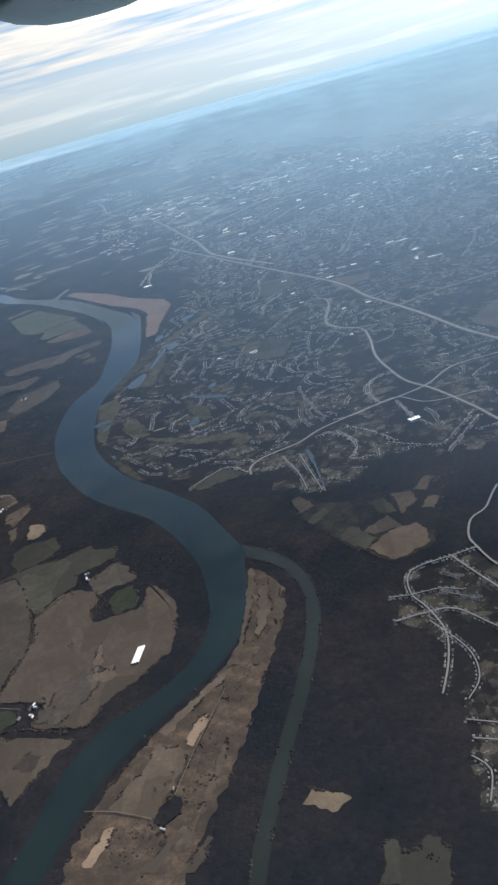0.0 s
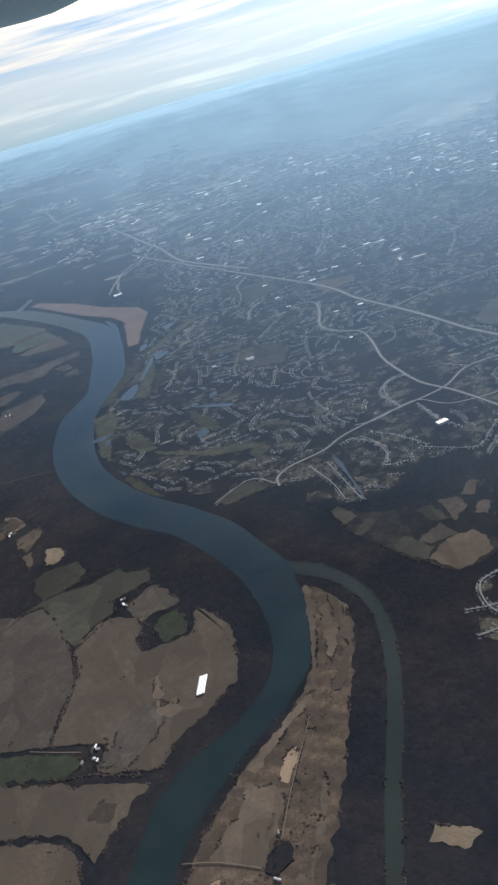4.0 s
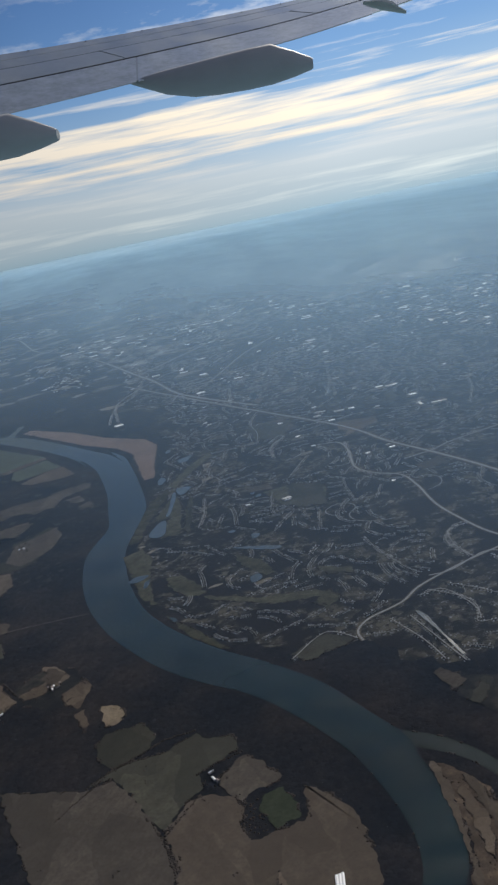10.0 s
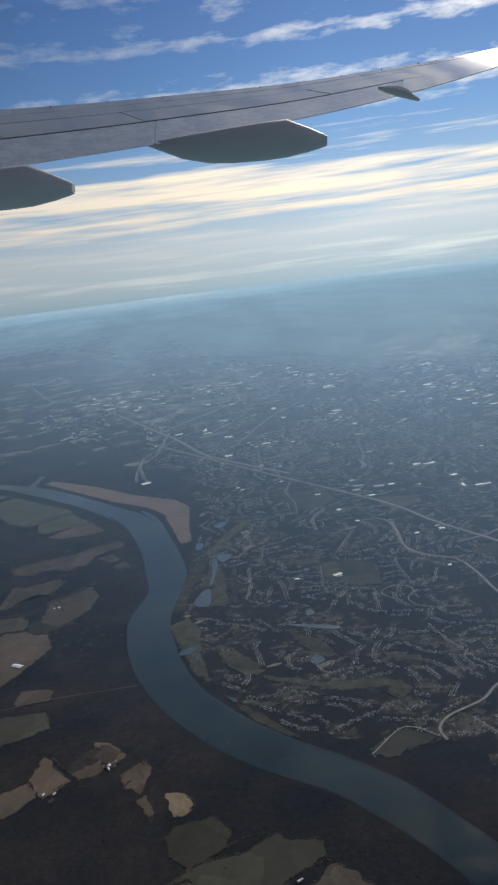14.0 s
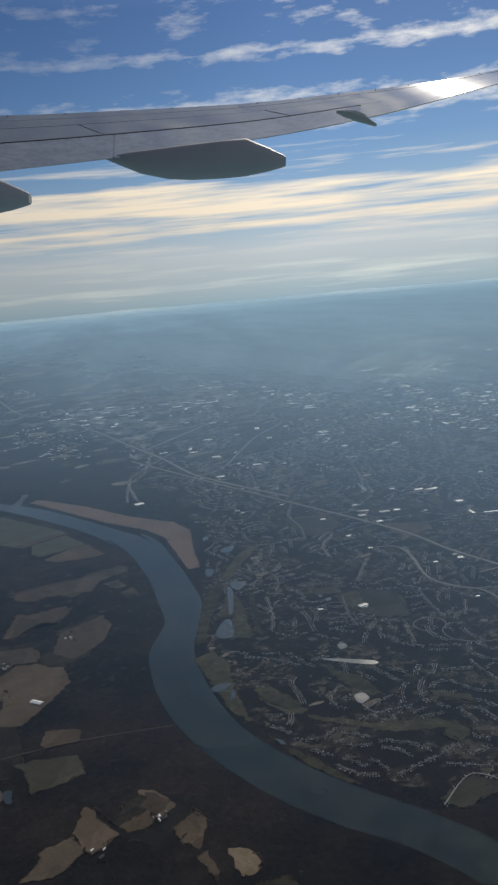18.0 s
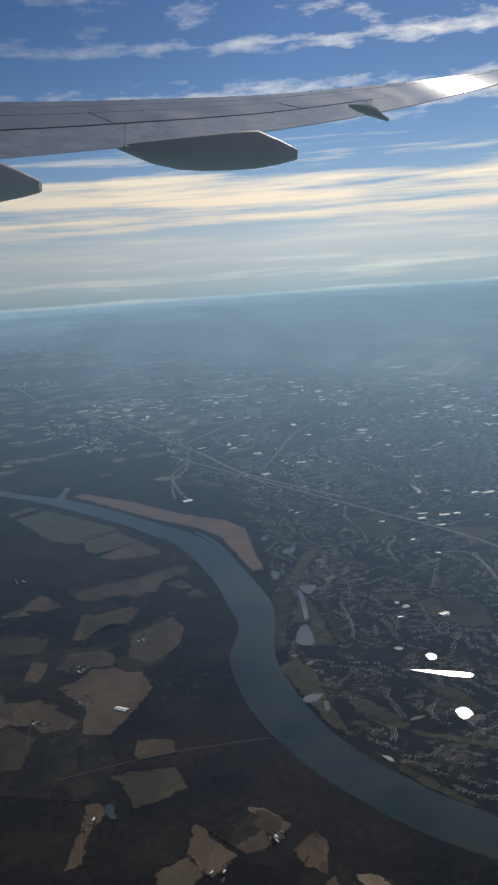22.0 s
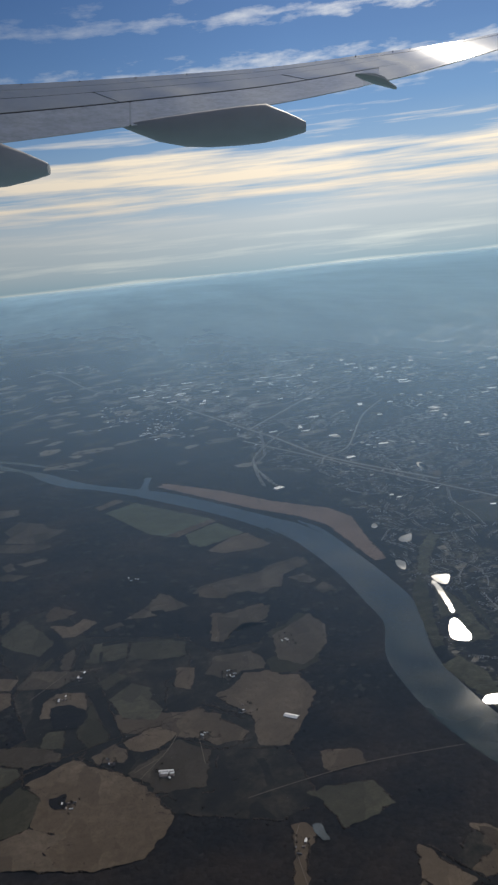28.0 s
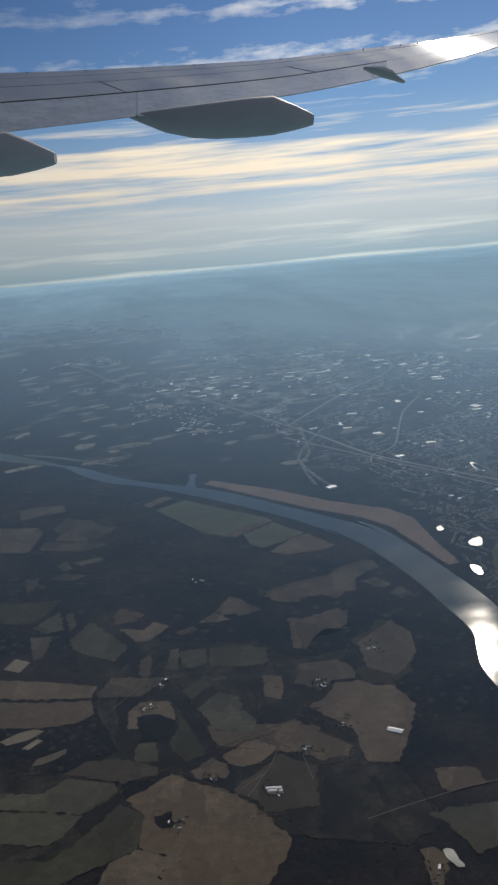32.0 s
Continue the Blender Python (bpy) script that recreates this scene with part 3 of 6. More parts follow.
field("rough", (-124.7, 242.3), (-104.6, 239.5), (-97.9, 228.3), (-87.9, 228.9), (-80.8, 237.6), (-83.3, 209.8), (-87.9, 193.7), (-93.3, 189.8), (-116.9, 197.4))
field("rough", (-116.9, 197.4), (-91.3, 189.8), (-89.1, 174.8), (-95.6, 171.3), (-113.7, 179.0))
field("rough", (-75.3, 156.9), (-70.2, 162.1), (-65.1, 159.1), (-62.8, 151.9), (-68.1, 146.7), (-74.7, 151.9))
field("rough", (-9.6, 131.1), (-2.3, 126.6), (2.5, 124.9), (9.5, 125.3), (15.1, 128.0), (14.1, 119.0), (11.0, 110.9), (10.8, 107.7), (4.2, 104.9), (-2.3, 113.1), (-8.3, 123.7))
field("olive", (-61.4, 124.5), (-57.1, 127.7), (-50.4, 128.1), (-45.7, 130.8), (-44.0, 128.6), (-40.6, 128.2), (-40.0, 124.6), (-44.4, 122.4), (-46.1, 121.4), (-45.7, 117.9), (-48.0, 116.7), (-51.1, 111.7), (-52.7, 113.9), (-55.5, 120.7), (-58.1, 125.0))
field("taupe", (-44.2, 118.9), (-39.3, 123.1), (-37.0, 119.8), (-35.1, 116.3), (-37.8, 115.2), (-40.2, 114.6), (-40.9, 112.8), (-42.1, 114.8))
field("brown", (-51.1, 111.7), (-47.9, 116.1), (-44.8, 116.4), (-41.9, 114.8), (-40.8, 112.3), (-41.8, 109.7), (-41.0, 106.2), (-37.5, 106.8), (-34.3, 107.1), (-33.4, 109.8), (-32.8, 113.7), (-31.5, 112.6), (-29.2, 109.2), (-27.8, 105.7), (-27.6, 100.2), (-28.0, 95.3), (-30.2, 92.9), (-32.1, 90.5), (-35.3, 87.9), (-37.7, 83.6), (-40.2, 83.7), (-45.6, 85.3), (-44.7, 89.8), (-48.1, 90.9), (-52.2, 91.8), (-51.4, 98.4), (-49.9, 104.7))
field("taupe", (-61.1, 123.6), (-58.1, 125.0), (-55.5, 120.7), (-52.7, 113.9), (-51.1, 108.8), (-49.9, 104.7), (-51.4, 98.4), (-52.2, 91.8), (-53.0, 91.7), (-62.9, 94.4), (-74.1, 128.2))
field("green", (-39.3, 112.2), (-37.4, 114.0), (-35.6, 114.3), (-34.5, 110.8), (-34.5, 108.3), (-37.5, 107.1), (-38.6, 108.9))
field("green", (-52.7, 90.5), (-48.4, 89.1), (-48.0, 87.0), (-49.7, 85.8), (-51.5, 86.0), (-61.1, 88.9), (-62.6, 93.6))
field("brown", (-51.3, 85.3), (-48.1, 84.0), (-44.5, 83.3), (-39.1, 81.4), (-40.9, 79.2), (-42.6, 76.2), (-44.1, 73.8), (-44.7, 72.4), (-46.4, 75.0), (-49.3, 77.4), (-57.8, 79.1), (-60.8, 88.1))
field("taupe", (-46.1, 78.6), (-44.7, 80.9), (-42.6, 79.7), (-43.5, 77.3))
field("tan", (-49.0, 76.2), (-47.9, 75.7), (-46.5, 73.1), (-46.1, 70.7), (-46.4, 67.9), (-54.6, 69.3), (-57.6, 78.5))
field("tan", (-71.1, 162.4), (-68.3, 161.3), (-66.1, 157.3), (-67.5, 154.7), (-69.1, 154.7))
field("tan", (-67.1, 151.4), (-63.1, 154.7), (-61.9, 152.0), (-62.9, 148.6), (-63.8, 145.7), (-65.8, 147.7))
field("straw", (-59.4, 138.4), (-60.1, 144.6), (-57.3, 143.7), (-56.0, 140.2), (-57.6, 138.2))
field("tan", (-64.3, 144.1), (-63.0, 144.9), (-61.9, 140.6), (-62.6, 138.4))
field("olive", (-60.9, 133.7), (-59.3, 136.3), (-53.7, 136.8), (-51.7, 133.5), (-52.4, 130.0), (-56.1, 127.9), (-57.9, 126.9), (-59.9, 129.5))
field("tan", (-33.0, 69.2), (-29.4, 74.0), (-27.8, 77.6), (-24.0, 75.6), (-25.4, 71.0), (-27.3, 66.7))
field("taupe", (-45.0, 86.1), (-42.8, 93.2), (-38.9, 95.8), (-36.0, 93.7), (-38.9, 88.3), (-41.8, 84.8))
field("tan", (-38.6, 92.6), (-39.1, 99.2), (-38.4, 100.6), (-37.9, 96.3), (-38.0, 93.6), (-35.9, 94.8), (-35.1, 92.6), (-36.7, 91.3))
field("dirt", (-24.5, 76.9), (-23.2, 81.1), (-22.0, 81.2), (-22.0, 80.1), (-23.6, 76.3))
field("dirt", (-34.4, 62.7), (-32.5, 66.6), (-31.8, 66.7), (-31.7, 65.5), (-33.2, 62.0), (-34.0, 62.1))
field("brown", (-19.6, 76.6), (-19.7, 73.2), (-22.0, 66.1), (-22.4, 66.5), (-21.0, 70.9))
field("tan", (-28.0, 79.7), (-22.0, 87.2), (-19.3, 89.2), (-19.3, 88.1), (-22.0, 85.4), (-27.0, 78.8))
field("tan", (-25.1, 62.3), (-23.6, 64.6), (-22.4, 66.2), (-22.0, 65.7), (-24.1, 61.6))
field("brown", (-28.0, 60.3), (-24.0, 65.2), (-23.4, 64.8), (-26.5, 59.9))
field("brown", (-24.1, 59.3), (-21.3, 63.2), (-20.7, 62.8), (-22.4, 59.0))
field("taupe", (-98.1, 261.1), (-96.3, 264.7), (-87.9, 267.3), (-79.8, 268.7), (-75.5, 272.4), (-67.9, 274.6), (-66.6, 268.1), (-70.6, 266.6), (-74.8, 265.1), (-76.7, 258.4), (-82.2, 254.0), (-86.9, 259.6), (-92.7, 258.1))
field("taupe", (-74.0, 261.2), (-69.9, 262.5), (-67.9, 256.9), (-70.4, 255.9))
field("taupe", (-69.7, 252.8), (-66.6, 255.2), (-65.5, 249.7), (-68.7, 248.2))
field("brown", (-97.5, 233.5), (-95.3, 248.0), (-93.4, 247.3), (-92.9, 244.6), (-89.9, 244.7), (-90.4, 236.5), (-93.1, 235.3), (-95.1, 231.6))
field("brown", (-89.6, 247.1), (-83.3, 248.5), (-82.8, 245.8), (-85.2, 240.5), (-87.9, 239.1))
field("taupe", (-110.2, 257.5), (-105.6, 264.9), (-101.1, 256.7), (-105.8, 254.5), (-109.0, 254.5))
field("olive", (-85.8, 232.6), (-80.9, 235.3), (-76.7, 240.4), (-73.0, 234.7), (-75.0, 224.3), (-78.3, 216.4), (-83.2, 213.4), (-87.9, 215.0), (-88.3, 220.9), (-84.6, 221.6), (-83.7, 226.4))
field("brown", (-100.4, 210.4), (-96.4, 212.5), (-93.4, 216.9), (-88.7, 216.2), (-83.3, 209.8), (-83.3, 204.6), (-86.5, 199.2), (-90.3, 191.6), (-93.4, 191.2), (-94.9, 195.9), (-93.0, 201.4), (-95.4, 207.0))
field("taupe", (-100.6, 219.4), (-97.8, 226.2), (-90.4, 225.6), (-88.3, 220.9), (-89.1, 217.3), (-93.5, 217.9), (-96.5, 215.2))
field("brown", (-106.3, 206.6), (-103.5, 207.3), (-99.4, 200.4), (-96.0, 196.3), (-97.6, 193.9), (-102.0, 193.9), (-105.4, 197.2), (-118.0, 203.5), (-119.1, 210.1))
field("brown", (-107.3, 216.3), (-105.8, 224.1), (-102.5, 222.9), (-102.9, 218.3), (-104.1, 214.3))
field("olive", (-109.7, 239.0), (-105.3, 237.9), (-104.6, 233.9), (-107.1, 229.5), (-108.8, 230.1))
field("brown", (-86.8, 181.2), (-86.3, 186.2), (-81.3, 185.6), (-80.5, 180.5))
field("olive", (-91.0, 176.5), (-87.0, 177.0), (-80.4, 176.2), (-79.2, 170.1), (-82.6, 168.4), (-87.6, 167.0), (-89.1, 173.7))
field("tan", (-97.9, 155.6), (-96.5, 161.7), (-95.4, 165.7), (-95.0, 170.1), (-92.9, 170.0), (-91.4, 168.0), (-92.5, 165.8), (-94.6, 162.6), (-95.6, 156.2))
field("brown", (-88.4, 146.1), (-85.9, 149.4), (-85.8, 151.8), (-81.0, 154.2), (-79.4, 149.6), (-83.7, 145.8))
field("tan", (-81.1, 154.6), (-79.5, 160.5), (-77.9, 159.5), (-77.5, 157.1), (-74.7, 152.3), (-76.5, 150.3), (-78.7, 149.0), (-79.4, 150.0))
field("brown", (-70.9, 158.4), (-70.2, 161.6), (-68.6, 160.7), (-66.6, 158.1), (-68.9, 155.0), (-70.1, 156.3))
field("tan", (-74.5, 154.4), (-70.3, 156.7), (-68.8, 153.7), (-71.5, 152.3), (-73.3, 152.5))
field("taupe", (-160.0, 342.3), (-154.5, 340.7), (-152.9, 334.8), (-156.1, 318.3), (-157.7, 318.0), (-177.5, 326.7), (-181.8, 353.2))
field("taupe", (-153.6, 318.8), (-152.2, 325.1), (-134.5, 317.2), (-134.3, 314.6), (-141.0, 312.1))
field("taupe", (-150.1, 337.3), (-145.8, 346.1), (-137.7, 340.3), (-135.8, 334.0), (-130.1, 330.0), (-134.5, 323.7), (-139.6, 319.7), (-148.9, 325.3), (-147.4, 330.9))
field("taupe", (-147.5, 303.0), (-145.1, 306.5), (-143.7, 299.7), (-145.7, 297.6))
field("taupe", (-143.4, 303.5), (-136.6, 305.7), (-134.9, 302.7), (-140.7, 300.4))
field("taupe", (-161.9, 362.5), (-154.4, 364.0), (-147.1, 361.6), (-146.4, 354.3), (-153.6, 353.6), (-160.8, 350.9))
field("taupe", (-149.5, 293.5), (-145.6, 296.7), (-139.4, 292.7), (-143.3, 289.9))
field("taupe", (-155.7, 296.3), (-152.6, 294.9), (-151.7, 290.4), (-154.8, 286.3))
field("olive", (-154.1, 279.7), (-146.1, 277.9), (-148.0, 272.2), (-151.3, 267.9), (-152.9, 266.3), (-168.8, 272.9), (-171.0, 287.0))
field("olive", (-152.2, 263.8), (-146.1, 270.7), (-144.8, 260.8), (-148.8, 259.3))
field("taupe", (-152.2, 258.6), (-147.4, 257.7), (-148.8, 248.4), (-151.0, 246.6))
field("taupe", (-144.6, 268.5), (-142.9, 270.0), (-142.1, 261.8), (-143.6, 258.2))
field("olive", (-143.4, 254.0), (-138.6, 262.5), (-133.6, 252.1), (-131.1, 246.1), (-134.0, 240.4), (-140.5, 246.1), (-142.8, 249.8))
field("brown", (-133.4, 263.7), (-131.9, 267.7), (-126.1, 261.8), (-128.8, 258.9), (-133.2, 258.2))
field("brown", (-132.2, 255.6), (-127.2, 253.5), (-124.5, 256.7), (-121.4, 253.2), (-126.6, 247.2), (-129.1, 247.8))
field("taupe", (-120.5, 249.7), (-116.1, 251.4), (-115.4, 249.1), (-119.4, 247.9))
field("taupe", (-115.2, 252.3), (-110.3, 256.9), (-107.8, 251.8), (-110.9, 251.4))
field("taupe", (-108.3, 258.8), (-104.1, 262.9), (-99.9, 254.0), (-105.5, 252.6))
field("brown", (-96.7, 262.1), (-92.9, 264.7), (-89.1, 262.5), (-90.7, 254.7), (-96.9, 258.1))
field("olive", (-114.3, 239.3), (-109.1, 238.2), (-102.9, 235.7), (-103.6, 228.8), (-108.7, 229.0), (-115.4, 231.7))
field("olive", (-120.7, 240.1), (-114.7, 239.5), (-115.7, 232.7), (-120.8, 232.1))
field("olive", (-134.3, 233.9), (-131.6, 238.9), (-130.8, 237.7), (-132.4, 233.2))
field("taupe", (-128.8, 238.7), (-126.3, 241.7), (-127.0, 232.0), (-129.3, 232.0))
field("olive", (-124.3, 233.4), (-121.9, 241.5), (-120.4, 241.8), (-121.4, 232.3))
field("taupe", (-138.3, 226.7), (-134.7, 233.8), (-127.1, 230.8), (-119.4, 229.9), (-124.9, 228.7), (-129.5, 224.2))
field("brown", (-150.2, 237.5), (-137.7, 231.1), (-139.0, 227.0), (-149.5, 229.8), (-162.5, 234.7), (-163.8, 242.8))
field("brown", (-149.3, 228.5), (-139.0, 225.9), (-138.3, 220.8), (-141.5, 218.5), (-148.4, 219.0), (-160.7, 223.4), (-162.3, 233.4))
field("olive", (-121.8, 223.5), (-118.1, 226.9), (-115.7, 224.4), (-120.2, 219.9))
field("brown", (-132.6, 213.2), (-132.1, 219.2), (-129.9, 222.1), (-125.9, 221.0), (-124.2, 220.4), (-123.7, 216.1), (-123.8, 213.4), (-127.5, 216.9), (-130.7, 216.6), (-130.7, 213.2))
field("olive", (-124.2, 220.4), (-123.0, 215.9), (-121.1, 207.2), (-119.9, 201.8), (-123.6, 200.2), (-125.3, 203.7), (-125.8, 207.6), (-123.9, 210.8), (-123.7, 216.1))
field("olive", (-119.8, 216.1), (-114.9, 221.0), (-111.7, 217.5), (-111.9, 213.2), (-110.0, 209.0), (-111.8, 205.7), (-117.6, 208.5), (-118.6, 212.9))
field("olive", (-132.3, 203.2), (-131.1, 208.2), (-128.1, 207.8), (-127.9, 201.7))
field("taupe", (-143.5, 203.1), (-139.6, 205.8), (-132.4, 203.9), (-128.0, 200.0), (-128.4, 198.2), (-134.3, 197.8))
field("tan", (-117.8, 199.9), (-112.8, 203.0), (-110.9, 202.9), (-108.2, 199.5), (-111.8, 196.1), (-116.2, 196.5))
field("brown", (-109.8, 203.1), (-103.9, 205.9), (-99.9, 203.4), (-101.4, 196.5), (-105.4, 197.9))
field("brown", (-123.4, 197.3), (-119.1, 200.1), (-116.9, 196.7), (-117.8, 193.7), (-119.6, 194.9), (-122.1, 194.7))
field("taupe", (-117.5, 190.5), (-112.1, 194.5), (-108.3, 197.8), (-103.5, 192.6), (-105.5, 183.0), (-113.6, 183.8), (-114.1, 186.8))
field("olive", (-146.6, 198.8), (-143.1, 201.9), (-135.2, 197.9), (-135.2, 195.5), (-137.8, 193.3), (-140.7, 191.8), (-146.1, 194.1), (-156.6, 198.0), (-157.3, 202.4))
field("olive", (-146.1, 193.8), (-140.7, 191.3), (-143.3, 187.5), (-145.4, 186.0), (-155.1, 189.1), (-156.4, 197.2))
field("tan", (-134.0, 193.0), (-126.2, 197.7), (-122.1, 193.6), (-118.1, 190.7), (-114.5, 185.5), (-112.4, 180.1), (-111.0, 177.5), (-112.6, 173.8), (-116.2, 169.4), (-122.4, 168.9), (-127.9, 170.6), (-130.4, 175.4), (-127.1, 177.6), (-131.9, 180.8), (-132.5, 181.8), (-131.3, 188.7))
field("olive", (-145.0, 182.5), (-139.9, 186.9), (-134.6, 192.7), (-131.3, 188.7), (-132.8, 181.1), (-136.8, 179.9), (-141.5, 178.1), (-144.6, 177.5), (-153.6, 179.6), (-154.5, 185.5))
field("brown", (-136.8, 179.9), (-132.5, 181.4), (-127.1, 177.8), (-130.4, 175.4), (-127.9, 170.6), (-134.0, 172.5), (-139.2, 174.1))
field("taupe", (-94.3, 245.8), (-88.4, 246.5), (-81.6, 246.9), (-83.8, 240.3), (-86.4, 238.3), (-83.9, 238.3), (-89.5, 239.6), (-95.9, 231.6))
field("taupe", (-84.6, 230.8), (-74.7, 238.6), (-72.7, 231.6), (-74.7, 223.1), (-78.8, 217.9), (-81.8, 215.8), (-85.8, 220.6))
field("taupe", (-93.1, 263.8), (-78.6, 267.9), (-66.9, 273.8), (-67.1, 269.5), (-74.9, 263.4), (-76.7, 256.6), (-86.0, 257.0), (-91.6, 257.0))
field("taupe", (-72.2, 260.9), (-69.3, 260.9), (-69.5, 257.1), (-72.3, 257.1))
field("taupe", (-68.9, 251.9), (-66.0, 254.3), (-65.2, 249.0), (-68.7, 248.9))
field("brown", (-99.4, 209.0), (-92.2, 210.6), (-87.6, 214.1), (-83.5, 212.5), (-81.8, 205.3), (-85.1, 198.4), (-90.5, 189.6), (-95.2, 191.2), (-94.7, 200.6))
field("brown", (-86.0, 185.8), (-80.0, 184.8), (-79.9, 180.5), (-86.7, 180.5))
field("taupe", (-90.2, 263.8), (-86.0, 261.4), (-88.5, 258.6))
field("olive", (-2.5, 115.8), (-0.5, 117.5), (2.8, 112.4), (0.7, 110.1), (-2.2, 113.6))
field("tan", (1.1, 109.9), (4.8, 113.8), (9.0, 114.4), (10.1, 111.8), (10.0, 108.0), (4.3, 105.3))
field("taupe", (1.3, 115.4), (5.1, 118.4), (6.7, 114.6), (2.4, 113.2))
field("brown", (6.6, 124.8), (9.9, 124.4), (10.5, 121.4), (7.4, 117.9), (7.1, 122.6))
field("brown", (10.8, 118.7), (12.1, 121.9), (14.0, 121.0), (12.3, 117.4))
field("olive", (-7.5, 122.0), (-3.2, 126.7), (-2.5, 125.4), (-6.5, 120.1))
field("taupe", (-9.7, 130.4), (-8.3, 131.5), (-5.8, 127.0), (-8.2, 124.9))
field("olive", (3.0, 124.0), (5.5, 124.0), (6.9, 118.8), (4.1, 119.6))
field("brown", (10.3, 124.9), (13.0, 128.4), (14.4, 127.6), (12.3, 123.9))
field("taupe", (41.8, 208.2), (49.3, 216.1), (54.0, 217.2), (44.6, 186.9), (38.0, 201.2))
field("tan", (8.8, 259.3), (16.6, 274.0), (22.9, 274.9), (21.9, 267.8), (15.4, 264.6))
field("taupe", (18.1, 221.8), (25.7, 224.2), (26.0, 218.0), (18.9, 217.3))
field("olive", (-16.2, 216.7), (-9.6, 224.9), (-6.1, 221.9), (-7.4, 209.6), (-14.3, 212.0))
field("taupe", (-14.2, 297.6), (-3.3, 297.1), (-0.3, 282.1), (-10.9, 277.5))
field("olive", (33.3, 299.5), (36.9, 305.1), (36.0, 292.4), (31.1, 282.7))
field("golf", (-17.2, 176.6), (-11.0, 172.1), (-11.5, 170.2), (-17.2, 174.4))
field("brown", (-17.0, 111.9), (-16.4, 111.6), (-16.1, 105.9), (-17.6, 95.6), (-18.3, 89.3), (-19.3, 89.6), (-17.8, 97.4))
field("brown", (-14.0, 108.0), (-13.0, 106.6), (-12.0, 100.5), (-12.7, 95.5), (-15.4, 88.3), (-16.9, 88.8), (-13.4, 96.6))
field("tan", (-15.5, 105.7), (-14.7, 106.3), (-13.9, 100.3), (-15.6, 94.1), (-16.1, 95.1))
field("tan", (10.9, 278.2), (23.6, 273.8), (15.9, 263.1), (9.7, 268.2))
field("olive", (-15.6, 296.7), (-0.3, 293.3), (-6.8, 274.5), (-15.0, 278.6))
field("olive", (-13.4, 230.1), (-5.8, 224.1), (-6.6, 216.7), (-15.3, 217.9))
field("taupe", (-23.7, 234.7), (-18.2, 233.6), (-17.5, 229.1), (-23.8, 230.5))
field("tan", (-8.8, 333.6), (-3.2, 333.4), (-6.3, 326.1))
field("olive", (-38.8, 235.7), (-39.3, 223.0), (-40.9, 212.2), (-41.7, 214.7))
field("golf", (-32.0, 192.1), (-26.9, 185.8), (-25.9, 179.8), (-28.3, 181.4), (-31.7, 187.6))
field("golf", (-47.6, 188.5), (-44.3, 188.1), (-40.3, 179.6), (-42.7, 178.3), (-46.7, 183.4))
pond((-50.6, 215.6), (-47.8, 223.0), (-45.9, 222.9), (-47.1, 213.7))
pond((-43.2, 244.0), (-42.2, 242.4), (-44.4, 228.8), (-45.8, 226.7), (-44.6, 234.1))
pond((-41.8, 247.4), (-37.9, 246.5), (-40.4, 241.6), (-42.0, 243.1))
pond((-55.4, 191.2), (-53.9, 192.7), (-51.1, 192.3), (-52.9, 190.1), (-54.7, 189.9))
pond((-51.8, 189.5), (-50.9, 189.6), (-51.8, 185.8), (-52.4, 186.2))
pond((-47.7, 169.8), (-46.6, 169.0), (-46.3, 167.3), (-47.0, 167.7))
pond((-32.5, 196.4), (-27.7, 194.4), (-22.3, 191.4), (-23.0, 190.0), (-27.5, 192.4))
pond((-30.8, 179.3), (-28.8, 179.8), (-28.4, 177.5), (-30.6, 176.3))
pond((-27.3, 201.4), (-25.7, 201.6), (-25.6, 199.4), (-27.2, 199.2))
pond((-32.3, 206.6), (-30.8, 206.8), (-30.4, 205.5), (-31.7, 205.2))
pond((-22.7, 226.8), (-21.2, 227.3), (-21.1, 225.8), (-22.6, 225.4))
pond((-23.6, 229.7), (-22.3, 229.5), (-23.1, 228.1))
pond((-92.1, 169.0), (-90.9, 168.8), (-90.5, 166.8), (-90.5, 165.2), (-91.4, 165.4), (-92.0, 167.1))
pond((-6.6, 347.2), (-5.0, 344.6), (-5.9, 337.0), (-8.4, 337.5))
pond((-39.6, 275.8), (-35.5, 277.7), (-37.4, 272.5), (-39.8, 272.6))
pond((-46.2, 260.6), (-44.3, 259.0), (-45.8, 254.2), (-47.0, 255.8))
pond((-42.9, 289.5), (-41.4, 290.4), (-41.6, 287.4), (-43.3, 286.6))
pond((19.3, 331.3), (19.7, 320.8), (17.8, 317.4))
pond((-6.0, 149.5), (-4.8, 147.6), (-4.2, 140.1), (-3.4, 133.3), (-4.0, 133.3), (-4.6, 140.3))
pond((-6.6, 345.1), (-4.9, 343.4), (-6.4, 335.3), (-7.7, 337.3))


ROADS = []


def road(width, *points):
    c = spline(points, 0.8)
    ROADS.append((c, width))
    words = "pale divided highway with grassy verges" if width > 1.0 else "pale grey two-lane road" if width > 0.2 else "narrow dirt farm lane"
    if width > 0.5:
        verge = band("road_verge", offset(c, width * 0.75), offset(c, -width * 0.75), 0.145, M_VERGE)
        tagged(verge, "dull grassy verge beside the road", "verge", kind="structure")
    ob = band("road", offset(c, width * 0.36), offset(c, -width * 0.36), 0.165 + 0.002 * (len(ROADS) % 12), M_ROAD if width > 0.2 else M_LANE)
    tagged(ob, words, "road", "roads", "structure")


